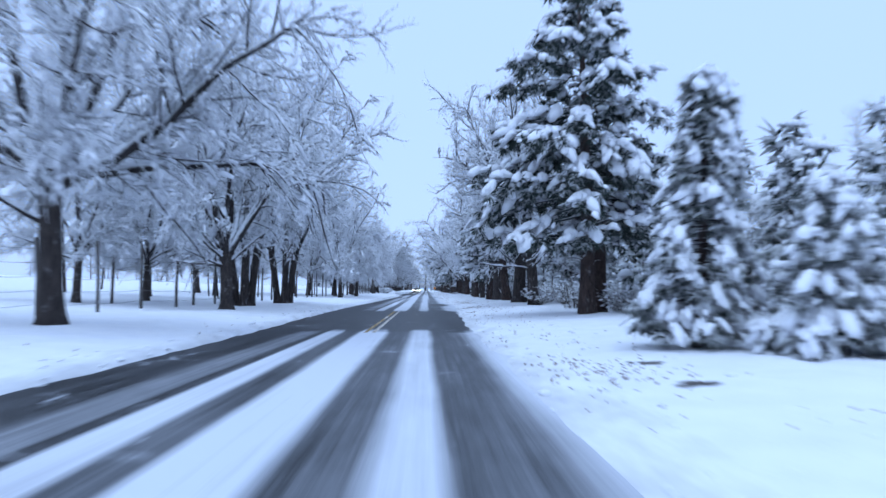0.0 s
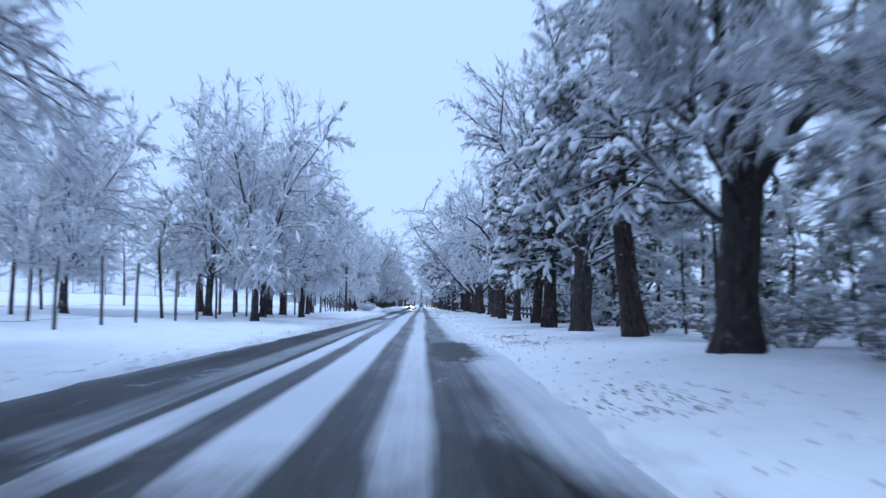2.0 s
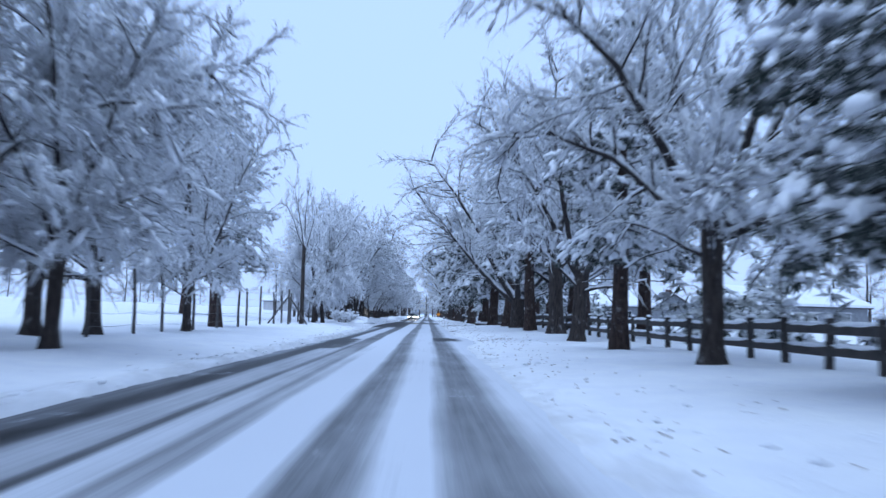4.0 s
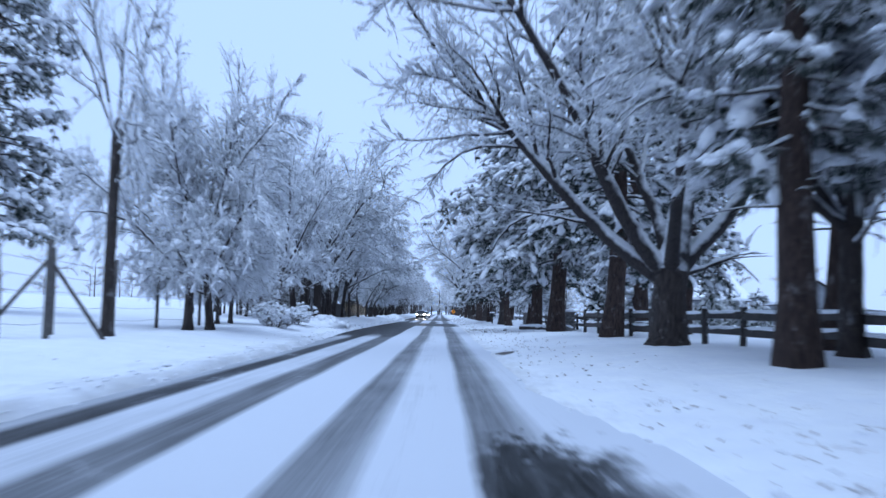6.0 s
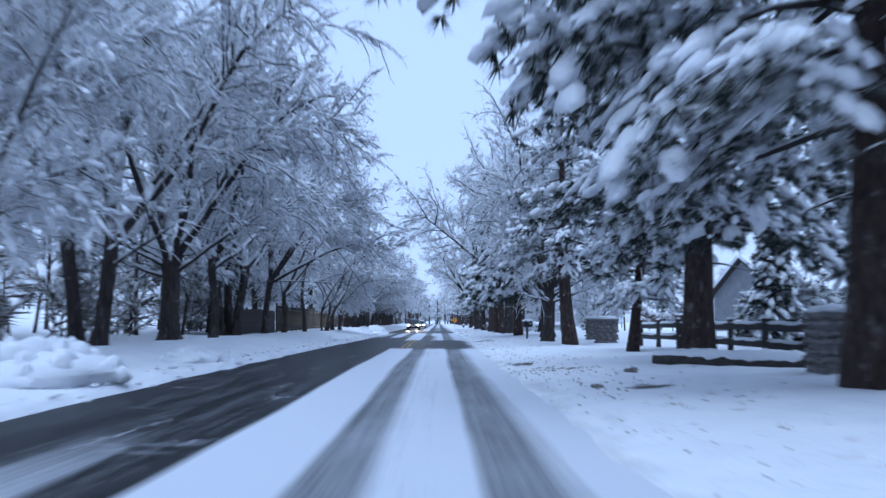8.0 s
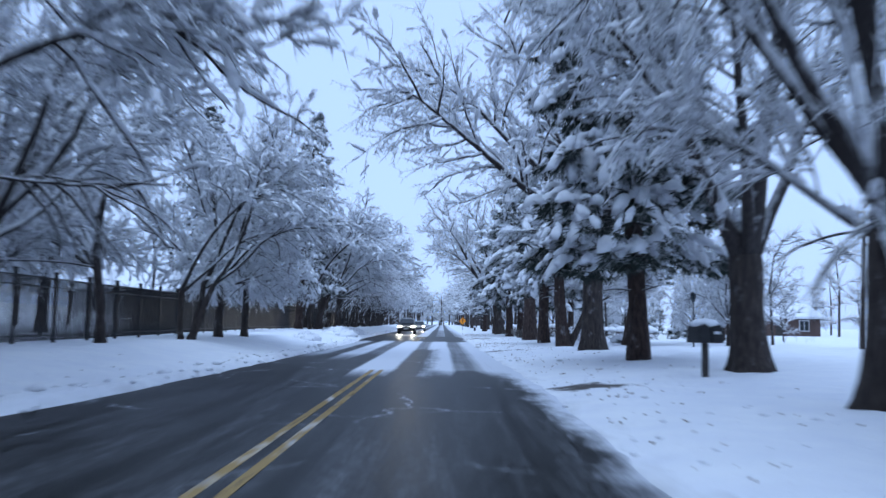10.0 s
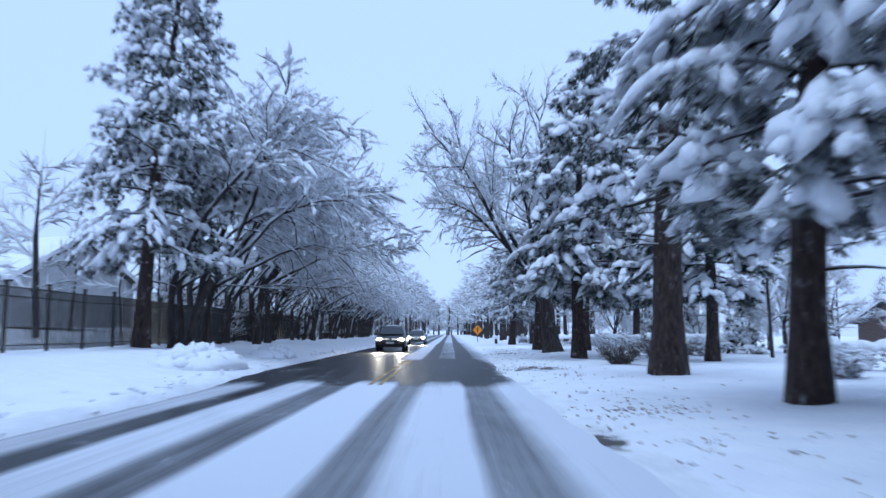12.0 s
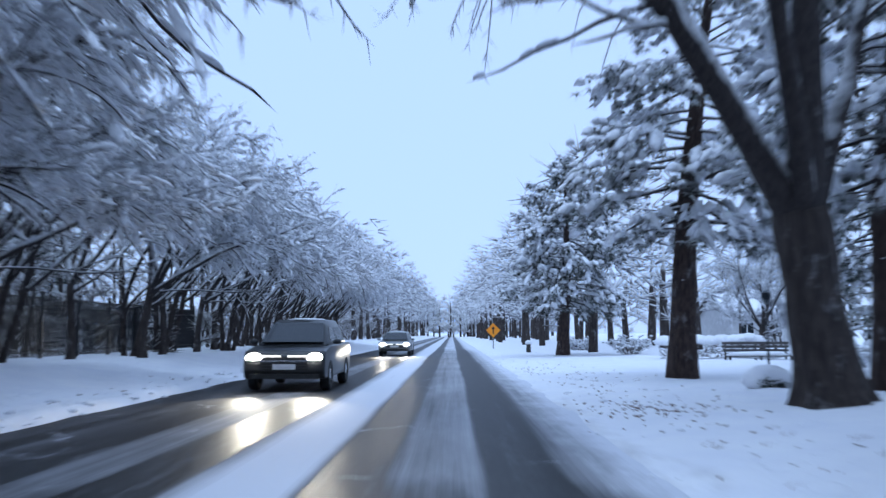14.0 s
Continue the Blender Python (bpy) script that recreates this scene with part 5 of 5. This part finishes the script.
for spec in ((8.9, 281.4, 12.6, 280.6), (13.4, 280.2, 17.5, 279.4), (11.5, 258.6, 15.5, 257.4), (12.5, 301.6, 8.9, 302.6)):
    hedge(*spec)


def buried_bush(x, y, r):
    """A small dark bush bent down under a dome of snow that gapes on one side."""
    ob = thing("buried_bush", "small dark bush under a smooth dome of snow", "shrub", "garden shrubs")
    rnd = random.Random(int(x * 13 + y))
    dome, twigs = Build(), Build()
    dome.lump((0, 0.08, r * 0.25), r, r * 0.85, r * 0.75, rnd, 6, 16, 0.07)
    for k in range(90):
        p = Vector((rnd.uniform(-.55, .35) * r, -r * rnd.uniform(0.45, 0.8), rnd.uniform(0.02, 0.4) * r))
        e = Vector((rnd.gauss(0, 1), -abs(rnd.gauss(0, 1)), rnd.gauss(0.2, 0.7))).normalized() * rnd.uniform(0.1, 0.24)
        twigs.tube([p, p + e], [0.018, 0], 3)
    part("snow_dome", dome, M_PAD, ob, "smooth white dome")
    stuff(part("dark_twigs", twigs, M_NEEDLE, ob, "dark evergreen twigs in the gap"))
    ob.matrix_basis = place(x, y, ground_z(x, y) - 0.05)


buried_bush(6.3, 283.9, 0.5)
buried_bush(9.4, 268.9, 0.45)
buried_bush(10.4, 246.3, 0.55)


# ---- snow heaps and clods ----
def snow_heap(x, y, w, d, h, seed, label="lumpy heap of ploughed snow at the kerb"):
    ob = thing("snow_heap", label, "snow heap", "snow heaps")
    rnd = random.Random(seed)
    b = Build()
    b.lump((0, 0, 0), w, d, h, rnd, 6, 20, 0.10)
    for k in range(70):
        a, q = rnd.random() * 6.28, rnd.uniform(0.1, 1.05)
        b.lump((math.cos(a) * w * q, math.sin(a) * d * q, max(0.05, h * (1 - q ** 2.2) * 0.97)), rnd.uniform(.07, .24) * w / 1.2, rnd.uniform(.07, .24) * w / 1.2, rnd.uniform(.10, .26) * h / 0.5, rnd, 3, 8, 0.25)
    stuff(part("packed_snow", b, M_SNOW, ob))
    ob.matrix_basis = place(x, y, ground_z(x, y) - 0.08)


snow_heap(-7.6, 177.6, 1.5, 2.2, 0.62, 4)
snow_heap(-7.2, 186.0, 0.8, 1.6, 0.35, 5)
snow_heap(-7.4, 268.0, 0.9, 1.9, 0.42, 6)
snow_heap(-7.3, 242.5, 0.8, 1.5, 0.38, 7)
snow_heap(-7.5, 258.0, 1.3, 2.6, 0.55, 8)


def clods():
    """Broken crust along the road's edges."""
    rnd = random.Random(21)
    b = Build()
    for i in range(1500):
        left = rnd.random() < 0.55
        y = rnd.uniform(4, 320)
        x = (left_edge(y) - rnd.uniform(0.0, 0.7)) if left else (right_edge(y) + rnd.uniform(0.1, 2.6) ** 1.2)
        r = rnd.uniform(0.025, 0.075) * (1.25 if left and y > 170 else 0.8) * (1.7 if rnd.random() < 0.08 else 1.0)
        b.lump((x, y, max(0.0, ground_z(x, y)) + r * 0.2), r, r * rnd.uniform(0.6, 1), r * 0.6, rnd, 3, 6, 0.25)
    tagged(new("snow_clods", b.mesh("snow_clods", M_PAD)), "small broken lumps of snow crust", "snow", kind="stuff")
    g = Build()
    for i in range(240):
        c = rnd.choice((22, 40, 50, 76, 130, 150, 172, 178, 184, 215, 232, 245, 261, 276, 290))
        y = c + rnd.gauss(0, 3.5)
        x = right_edge(y) + 0.8 + abs(rnd.gauss(0, 1.4))
        z = ground_z(x, y)
        for j in range(5):
            d = Vector((rnd.gauss(0, 0.6), rnd.gauss(0, 0.6), 0.45)).normalized() * rnd.uniform(0.05, 0.13)
            g.tube([Vector((x, y, z - 0.02)) + Vector((d.x, d.y, 0)) * 0.8, Vector((x, y, z)) + Vector((d.x, d.y, 0)) * 0.8 + Vector((d.y, -d.x, d.z)) * 0.8], [0.006, 0], 3)
    for i in range(2600):
        y = rnd.uniform(6, 300) if i < 1500 else rnd.choice((12.5, 54.0, 70.0, 74.5, 128.0, 183.0, 247.0, 262.5, 281.0)) + rnd.gauss(0, 1.0)
        x = right_edge(y) + (0.4 + abs(rnd.gauss(0, 1.5)) if i < 1500 else 1.3 + rnd.gauss(0, 0.6)) if rnd.random() < 0.85 or i >= 1500 else left_edge(y) - 0.4 - abs(rnd.gauss(0, 0.8))
        c = Vector((x, y, ground_z(x, y) + 0.015))
        s, a = rnd.uniform(0.015, 0.05), rnd.random() * 6.28
        u, w = Vector((math.cos(a), math.sin(a), rnd.uniform(-.2, .3))) * s, Vector((-math.sin(a), math.cos(a), rnd.uniform(-.2, .3))) * s * 0.6
        n0 = len(g.v)
        g.v += [tuple(c - u), tuple(c + w), tuple(c + u + Vector((0, 0, s * 0.3))), tuple(c - w), tuple(c - Vector((0, 0, 0.02)))]
        g.f += [(n0, n0 + 3, n0 + 2, n0 + 1), (n0, n0 + 1, n0 + 4), (n0 + 1, n0 + 2, n0 + 4), (n0 + 2, n0 + 3, n0 + 4), (n0 + 3, n0, n0 + 4)]
    tagged(new("dead_grass", g.mesh("dead_grass", M_LITTER)), "dead grass and leaf bits poking through the snow", "grass", kind="stuff")


M_LITTER = plain("leaf_litter", (0.10, 0.066, 0.052), (0.34, 0.22, 0.17), 0.9, 12)
clods()


# ---- houses ----
M_WALL_A = plain("grey_siding", (0.16, 0.17, 0.19), (0.24, 0.25, 0.27), 0.7, 3)
M_WALL_B = plain("brown_brick_wall", (0.07, 0.045, 0.04), (0.14, 0.09, 0.075), 0.85, 7)
M_WALL_C = plain("pale_wall", (0.42, 0.42, 0.43), (0.55, 0.55, 0.56), 0.7, 3)
M_FRAME = plain("white_frame", (0.6, 0.6, 0.62), (0.7, 0.7, 0.72), 0.5, 6)
M_PANE, _n, _l, _b = mat("dark_window_glass")
_b.inputs["Base Color"].default_value = (0.02, 0.025, 0.03, 1)
_b.inputs["Roughness"].default_value = 0.08


def house(x, y, turn, w, d, h, roof, wall, label, windows=((-0.28, 1.1), (0.28, 1.1)), chimney=False, door=None):
    """A gabled house; its ridge runs along its width, and its front looks along -y before turning."""
    ob = thing("house", label, "house", "houses")
    z = ground_z(x, y) - 0.1
    b = Build()
    b.box((-w / 2, -d / 2, 0), (w / 2, d / 2, h))
    for sx in (-w / 2, w / 2 - 0.2):
        n0 = len(b.v)
        for q in (sx, sx + 0.2):
            b.v += [(q, -d / 2, h), (q, d / 2, h), (q, 0, h + roof)]
        b.f += [(n0, n0 + 1, n0 + 2), (n0 + 3, n0 + 5, n0 + 4), (n0, n0 + 2, n0 + 5, n0 + 3), (n0 + 1, n0 + 4, n0 + 5, n0 + 2)]
    part("wall", b, wall, ob, smooth=False)
    slope, run = math.atan2(roof, d / 2), math.hypot(roof, d / 2) + 0.45
    for s in (-1, 1):
        r = Build()
        t = Matrix.Rotation(-slope * s, 3, "X")
        lo, hi = ((-w / 2 - 0.4, 0, 0), (w / 2 + 0.4, run, 0.14)) if s > 0 else ((-w / 2 - 0.4, -run, 0), (w / 2 + 0.4, 0, 0.14))
        r.box(lo, hi, t, (0, 0, h + roof))
        q = part("roof", r, M_WOOD, ob, "dark shingle roof", False)
        sn = Build()
        lo, hi = ((-w / 2 - 0.42, 0.0, 0.145), (w / 2 + 0.42, run + 0.02, 0.42)) if s > 0 else ((-w / 2 - 0.42, -run - 0.02, 0.145), (w / 2 + 0.42, 0.0, 0.42))
        sn.box(lo, hi, t, (0, 0, h + roof))
        part("roof_snow", sn, M_SNOW, q, "thick smooth snow", False)
    for u, wz in windows:
        f = Build()
        f.box((u * w - 0.62, -d / 2 - 0.06, wz - 0.1), (u * w + 0.62, -d / 2 + 0.02, wz + 1.2))
        fr = part("window", f, M_FRAME, ob, "white window frame", False)
        for k in (-1, 1):
            p = Build()
            p.box((u * w + k * 0.28 - 0.24, -d / 2 - 0.075, wz), (u * w + k * 0.28 + 0.24, -d / 2 - 0.064, wz + 1.1))
            part("pane", p, M_PANE, fr, "dark glass", False)
    if door is not None:
        p = Build()
        p.box((door * w - 0.48, -d / 2 - 0.05, 0.1), (door * w + 0.48, -d / 2 + 0.02, 2.15))
        part("door", p, M_WOOD, ob, "dark wooden door", False)
    if chimney:
        c = Build()
        c.box((w * 0.2 - 0.4, -0.4, h + roof * 0.5), (w * 0.2 + 0.4, 0.4, h + roof + 1.0))
        part("chimney", c, M_WALL_B, ob, "brick chimney", False)
        s = Build()
        s.lump((w * 0.2, 0, h + roof + 1.0), 0.5, 0.5, 0.2, random.Random(2), 3, 9, 0.1)
        part("chimney_snow", s, M_PAD, ob)
    ob.matrix_basis = pose(x, y, z, 0, 0, turn)
    return ob


house(36.0, 205.0, 80, 10, 6, 2.5, 2.0, M_WALL_A, "grey gabled house under thick snow", ((-0.3, 1.0), (0.1, 1.0)), True, 0.3)
house(40.0, 176.0, 20, 16, 9, 2.8, 1.8, M_WALL_A, "long low grey house with a snowy roof", ((-0.3, 1.0), (0.0, 1.0), (0.3, 1.0)))
house(30.0, 226.0, 10, 13, 9, 3.0, 2.6, M_WALL_A, "grey house with a brick chimney", ((-0.3, 1.0), (0.25, 1.0)), True, 0.0)
house(39.0, 298.0, 5, 10, 8, 2.2, 1.5, M_WALL_B, "low brown house below a deep snow roof", ((-0.32, 0.8), (0.3, 0.8)), False, 0.0)
house(27.0, 338.0, 0, 9, 8, 2.6, 1.9, M_WALL_C, "pale house with tall windows", ((-0.35, 0.8), (-0.1, 0.8), (0.3, 0.8)), False, 0.12)


house(-31.0, 288.0, -25, 17, 9, 2.8, 2.6, M_WALL_C, "pale low hall with a broad snow roof", ((-0.3, 1.0), (0.0, 1.0), (0.3, 1.0)))


# ---- roadside furniture ----
def mailbox(x, y):
    ob = thing("mailbox", "dark paired mailbox on a wooden post capped with snow", "mailbox")
    b = Build()
    b.box((-0.055, -0.055, -0.3), (0.055, 0.055, 0.78))
    part("post", b, M_WOOD, ob, "square timber post", False)
    for sx in (-0.155, 0.155):
        m = Build()
        prof = [(-0.145, 0), (0.145, 0), (0.145, 0.28)] + [(0.145 * math.cos(a), 0.28 + 0.145 * math.sin(a)) for a in (0.5, 1.0, 1.57, 2.1, 2.6)] + [(-0.145, 0.28)]
        n = len(prof)
        m.v = [(px + sx, py, pz + 0.78) for py in (-0.28, 0.28) for px, pz in prof]
        m.f = [tuple(range(n - 1, -1, -1)), tuple(range(n, 2 * n))] + [(i, (i + 1) % n, n + (i + 1) % n, n + i) for i in range(n)]
        box = part("box", m, M_IRON, ob, "dark metal letter box", False)
        d = Build()
        d.box((sx - 0.12, -0.292, 0.80), (sx + 0.12, -0.284, 1.10))
        part("door", d, M_IRON, box, "hinged front", False)
    p = Build()
    p.box((0.06, -0.30, 0.98), (0.22, -0.294, 1.04))
    part("label_bar", p, M_FRAME, ob, "pale label bar", False)
    s = Build()
    s.lump((0, 0, 1.18), 0.36, 0.32, 0.16, random.Random(4), 3, 12, 0.06)
    part("snow_cap", s, M_PAD, ob, "rounded cap of snow")
    ob.matrix_basis = pose(x, y, ground_z(x, y), 0, 0, 12)


mailbox(5.95, 217.0)


def lamp_post(x, y):
    ob = thing("garden_lamp", "thin black garden lamp post in the snow", "lamp post")
    b = Build()
    b.tube([Vector((0, 0, -0.2)), Vector((0, 0, 1.9))], [0.035, 0.03], 8, False)
    part("pole", b, M_IRON, ob)
    h = Build()
    h.tube([Vector((0, 0, 1.9)), Vector((0, 0, 2.05)), Vector((0, 0, 2.25)), Vector((0, 0, 2.35))], [0.05, 0.12, 0.14, 0], 6)
    part("lantern", h, M_PANE, ob, "dark glass lantern", False)
    ob.matrix_basis = pose(x, y, ground_z(x, y))


lamp_post(10.6, 233.0)
lamp_post(9.4, 292.0)


def bench(x, y, turn):
    ob = thing("garden_bench", "grey slatted wooden bench dusted with snow", "bench")
    for z0, yy in ((0.44, -0.2), (0.44, -0.05), (0.44, 0.1), (0.62, 0.22), (0.76, 0.24), (0.90, 0.26)):
        b = Build()
        b.box((-1.3, yy - 0.055, z0), (1.3, yy + 0.055, z0 + 0.03) if z0 < 0.5 else (1.3, yy + 0.02, z0 + 0.1))
        part("slat", b, M_POST, ob, smooth=False)
    for sx in (-1.2, 0.0, 1.2):
        for yy, top in ((-0.2, 0.44), (0.22, 0.98)):
            b = Build()
            b.box((sx - 0.035, yy - 0.035, -0.2), (sx + 0.035, yy + 0.035, top))
            part("leg", b, M_POST, ob, smooth=False)
    s = Build()
    s.tube([Vector((q, -0.05, 0.5)) for q in (-1.28, -0.8, 0, 0.8, 1.28)], [0.05, 0.13, 0.14, 0.13, 0.05], 8)
    part("snow_cushion", s, M_PAD, ob, "snow lying on the seat")
    ob.matrix_basis = pose(x, y, ground_z(x, y) - 0.3, 0, 0, turn)


bench(11.7, 299.0, 5)


def road_sign(x, y):
    ob = thing("road_sign", "orange diamond warning sign on a thin post", "road sign")
    orange = plain("orange_sheet", (0.95, 0.28, 0.01), (1.0, 0.34, 0.02), 0.4, 4, 0, 0.0)
    b = Build()
    b.tube([Vector((0, 0, -0.3)), Vector((0, 0, 1.9))], [0.035, 0.035], 6, False)
    part("post", b, M_IRON, ob)
    p = Build()
    s = 0.60
    p.box((-s / 1.0 * 0.707, -0.012, -s * 0.707), (s * 0.707, 0.0, s * 0.707), Matrix.Rotation(radians(45), 3, "Y"), (0, -0.05, 1.5))
    pl = part("plate", p, orange, ob, "bright orange plate", False)
    a = Build()
    a.box((-0.05, -0.004, -0.3), (0.05, 0.0, 0.12), at=(0, -0.067, 1.5))
    a.v += [(-0.16, -0.071, 1.6), (0.16, -0.071, 1.6), (0, -0.071, 1.82)]
    a.f.append((len(a.v) - 3, len(a.v) - 2, len(a.v) - 1))
    part("symbol", a, M_IRON, pl, "black arrow", False)
    ob.matrix_basis = pose(x, y, ground_z(x, y))


road_sign(3.4, 335.0)


# snow-capped hydrant, simplified to a plain tapered stub
def hydrant(x, y):
    ob = thing("snowy_hydrant", "small dark hydrant with a ball of snow", "stump")
    b = Build()
    b.tube([Vector((0, 0, -0.1)), Vector((0, 0, 0.3)), Vector((0, 0, 0.5)), Vector((0, 0, 0.52))], [0.16, 0.14, 0.13, 0], 9)
    part("stump", b, M_WOOD, ob)
    s = Build()
    s.lump((0, 0, 0.56), 0.22, 0.22, 0.2, random.Random(1), 3, 9, 0.08)
    part("snow_cap", s, M_PAD, ob)
    ob.matrix_basis = pose(x, y, ground_z(x, y))


hydrant(4.8, 319.0)

# ---- oncoming cars ----
M_PAINT_A = plain("dark_grey_car_paint", (0.03, 0.032, 0.035), (0.045, 0.046, 0.048), 0.3, 1.5, 0.5, 0.02)
M_PAINT_B = plain("silver_car_paint", (0.22, 0.23, 0.24), (0.3, 0.31, 0.32), 0.3, 1.5, 0.6, 0.02)
M_RUBBER = plain("tyre_rubber", (0.012, 0.012, 0.012), (0.03, 0.03, 0.03), 0.85, 12)
M_CHROME = plain("dull_chrome", (0.45, 0.46, 0.47), (0.6, 0.6, 0.62), 0.25, 6, 0.9, 0.02)
M_HEADLAMP = glow("headlamp_light", (1.0, 0.96, 0.88), 90.0)
M_DAYLAMP = glow("day_running_light", (1.0, 0.98, 0.92), 1.4)


def prism(outline, half, top_half=None, z0=0.0, z1=1.0, bevel=0.05):
    """A side outline of (y, z) drawn out across the car, narrowing between z0 and z1, with its edges rounded."""
    bm = bmesh.new()
    sides = []
    for s in (-1, 1):
        ring = []
        for y, z in outline:
            k = 0.0 if top_half is None else min(1, max(0, (z - z0) / (z1 - z0)))
            ring.append(bm.verts.new((s * (half if top_half is None else half + (top_half - half) * k), y, z)))
        sides.append(ring)
    bm.faces.new(sides[0])
    bm.faces.new(list(reversed(sides[1])))
    n = len(outline)
    for i in range(n):
        bm.faces.new((sides[0][(i + 1) % n], sides[0][i], sides[1][i], sides[1][(i + 1) % n]))
    bmesh.ops.recalc_face_normals(bm, faces=bm.faces)
    bmesh.ops.bevel(bm, geom=list(bm.edges), offset=bevel, segments=2, affect="EDGES", profile=0.6)
    return bm


def bm_part(name, bm, material, parent, label=""):
    me = bpy.data.meshes.new(name)
    bm.to_mesh(me)
    bm.free()
    me.materials.append(material)
    me.polygons.foreach_set("use_smooth", [True] * len(me.polygons))
    return part(name, me, None, parent, label)


def car(x, y, paint, label, tall=1.0):
    """Facing the camera's way of coming, along -y."""
    ob = thing("car", label, "car", "oncoming cars")
    t = tall
    bm_part("body", prism([(0.10, 0.30), (0.0, 0.48), (0.02, 0.80 * t), (0.14, 0.94 * t), (1.15, 1.06 * t), (4.55, 1.10 * t), (4.66, 0.85 * t), (4.62, 0.42), (4.45, 0.30)], 0.94), paint, ob)
    bm_part("cabin", prism([(1.0, 1.04 * t), (1.85, 1.58 * t), (2.3, 1.70 * t), (3.85, 1.70 * t), (4.45, 1.10 * t)], 0.86, 0.64, 1.04 * t, 1.70 * t, 0.06), paint, ob)
    w = Build()
    w.v = [(-0.74, 1.055, 1.12 * t), (0.74, 1.055, 1.12 * t), (0.62, 1.80, 1.585 * t), (-0.62, 1.80, 1.585 * t)]
    w.v += [(a, b - 0.03, c + 0.022) for a, b, c in w.v]
    w.f = [(7, 6, 5, 4), (0, 1, 2, 3), (0, 4, 5, 1), (1, 5, 6, 2), (2, 6, 7, 3), (3, 7, 4, 0)]
    part("windscreen", w, M_PANE, ob, "dark sloping windscreen", False)
    for s in (-1, 1):
        for y0, y1 in ((1.55, 2.55), (2.65, 3.75)):
            g = Build()
            lo, hi = 1.14 * t, 1.52 * t
            xa, xb = s * (0.86 - 0.22 * 0.15 + 0.005), s * (0.86 - 0.22 * 0.74 + 0.012)
            sk = 0.42 if y0 < 2 else 0.0
            g.v = [(xa, y0, lo), (xa, y1, lo), (xb, y1, hi), (xb, y0 + sk, hi)]
            g.v += [(a + s * 0.012, b, c) for a, b, c in g.v]
            g.f = [(0, 1, 2, 3), (7, 6, 5, 4), (0, 4, 5, 1), (1, 5, 6, 2), (2, 6, 7, 3), (3, 7, 4, 0)]
            part("side_window", g, M_PANE, ob, "dark side glass", False)
        m = Build()
        m.lump((s * 1.03, 1.35, 1.12 * t), 0.12, 0.10, 0.10, random.Random(3), 3, 8, 0.05)
        part("mirror", m, paint, ob)
        h = Build()
        h.lump((s * 0.70, 0.03, 0.78 * t), 0.19, 0.08, 0.12, random.Random(5), 4, 12, 0.0)
        part("headlight", h, M_HEADLAMP, ob, "bright headlight switched on")
        d = Build()
        d.box((s * 0.62, -0.015, 0.80 * t), (s * 0.08, 0.02, 0.84 * t)) if s < 0 else d.box((0.08, -0.015, 0.80 * t), (0.62, 0.02, 0.84 * t))
        part("light_bar", d, M_DAYLAMP, ob, "glowing light strip", False)
        for yy in (0.85, 3.75):
            ty = Build()
            prof = [(0.20, 0.10), (0.33, 0.11), (0.36, 0.07), (0.36, -0.07), (0.33, -0.11), (0.20, -0.10)]
            n = 20
            for k in range(n):
                a = 2 * math.pi * k / n
                ty.v += [(s * 0.85 + q, yy + math.cos(a) * r, 0.36 + math.sin(a) * r) for r, q in prof]
            ty.f = [(k * 6 + j, k * 6 + (j + 1) % 6, ((k + 1) % n) * 6 + (j + 1) % 6, ((k + 1) % n) * 6 + j) for k in range(n) for j in range(6)]
            wh = part("wheel", ty, M_RUBBER, ob, "black snowy tyre")
            ri = Build()
            ri.tube([Vector((s * (0.85 + q), yy, 0.36)) for q in (0.02, 0.09, 0.095)], [0.205, 0.2, 0.02], 14)
            part("rim", ri, M_CHROME, wh, "grey rim")
    for k in range(4):
        g = Build()
        g.box((-0.55, -0.012, 0.50 + 0.065 * k), (0.55, 0.03, 0.535 + 0.065 * k))
        part("grille_bar", g, M_CHROME if k == 3 else M_RUBBER, ob, smooth=False)
    p = Build()
    p.box((-0.26, -0.02, 0.52), (0.26, -0.013, 0.64))
    part("number_plate", p, M_FRAME, ob, "pale blank plate", False)
    b = Build()
    b.box((-0.8, -0.03, 0.31), (0.8, 0.05, 0.42))
    part("bumper_lip", b, M_RUBBER, ob, smooth=False)
    sn = Build()
    sn.lump((0, 3.0, 1.69 * t), 0.6, 0.85, 0.06, random.Random(6), 3, 14, 0.08)
    part("roof_snow", sn, M_PAD, ob, "thin snow on the roof")
    ob.matrix_basis = pose(x, y, 0.02)
    for s in (-1, 1):
        lamp = new("headlamp", bpy.data.lights.new("headlamp", "SPOT"))
        lamp.data.energy, lamp.data.spot_size, lamp.data.spot_blend = 750, radians(60), 0.8
        lamp.data.color, lamp.data.shadow_soft_size = (1.0, 0.94, 0.8), 0.08
        lamp.matrix_world = look((x + s * 0.7, y - 0.14, 0.76 * t), (x + s * 0.7 - 0.2, y - 20, 0.0))
    return ob


car(-3.85, 286.3, M_PAINT_A, "dark grey off-roader with headlights on")
car(-3.4, 316.0, M_PAINT_B, "silver car with headlights on", 0.86)
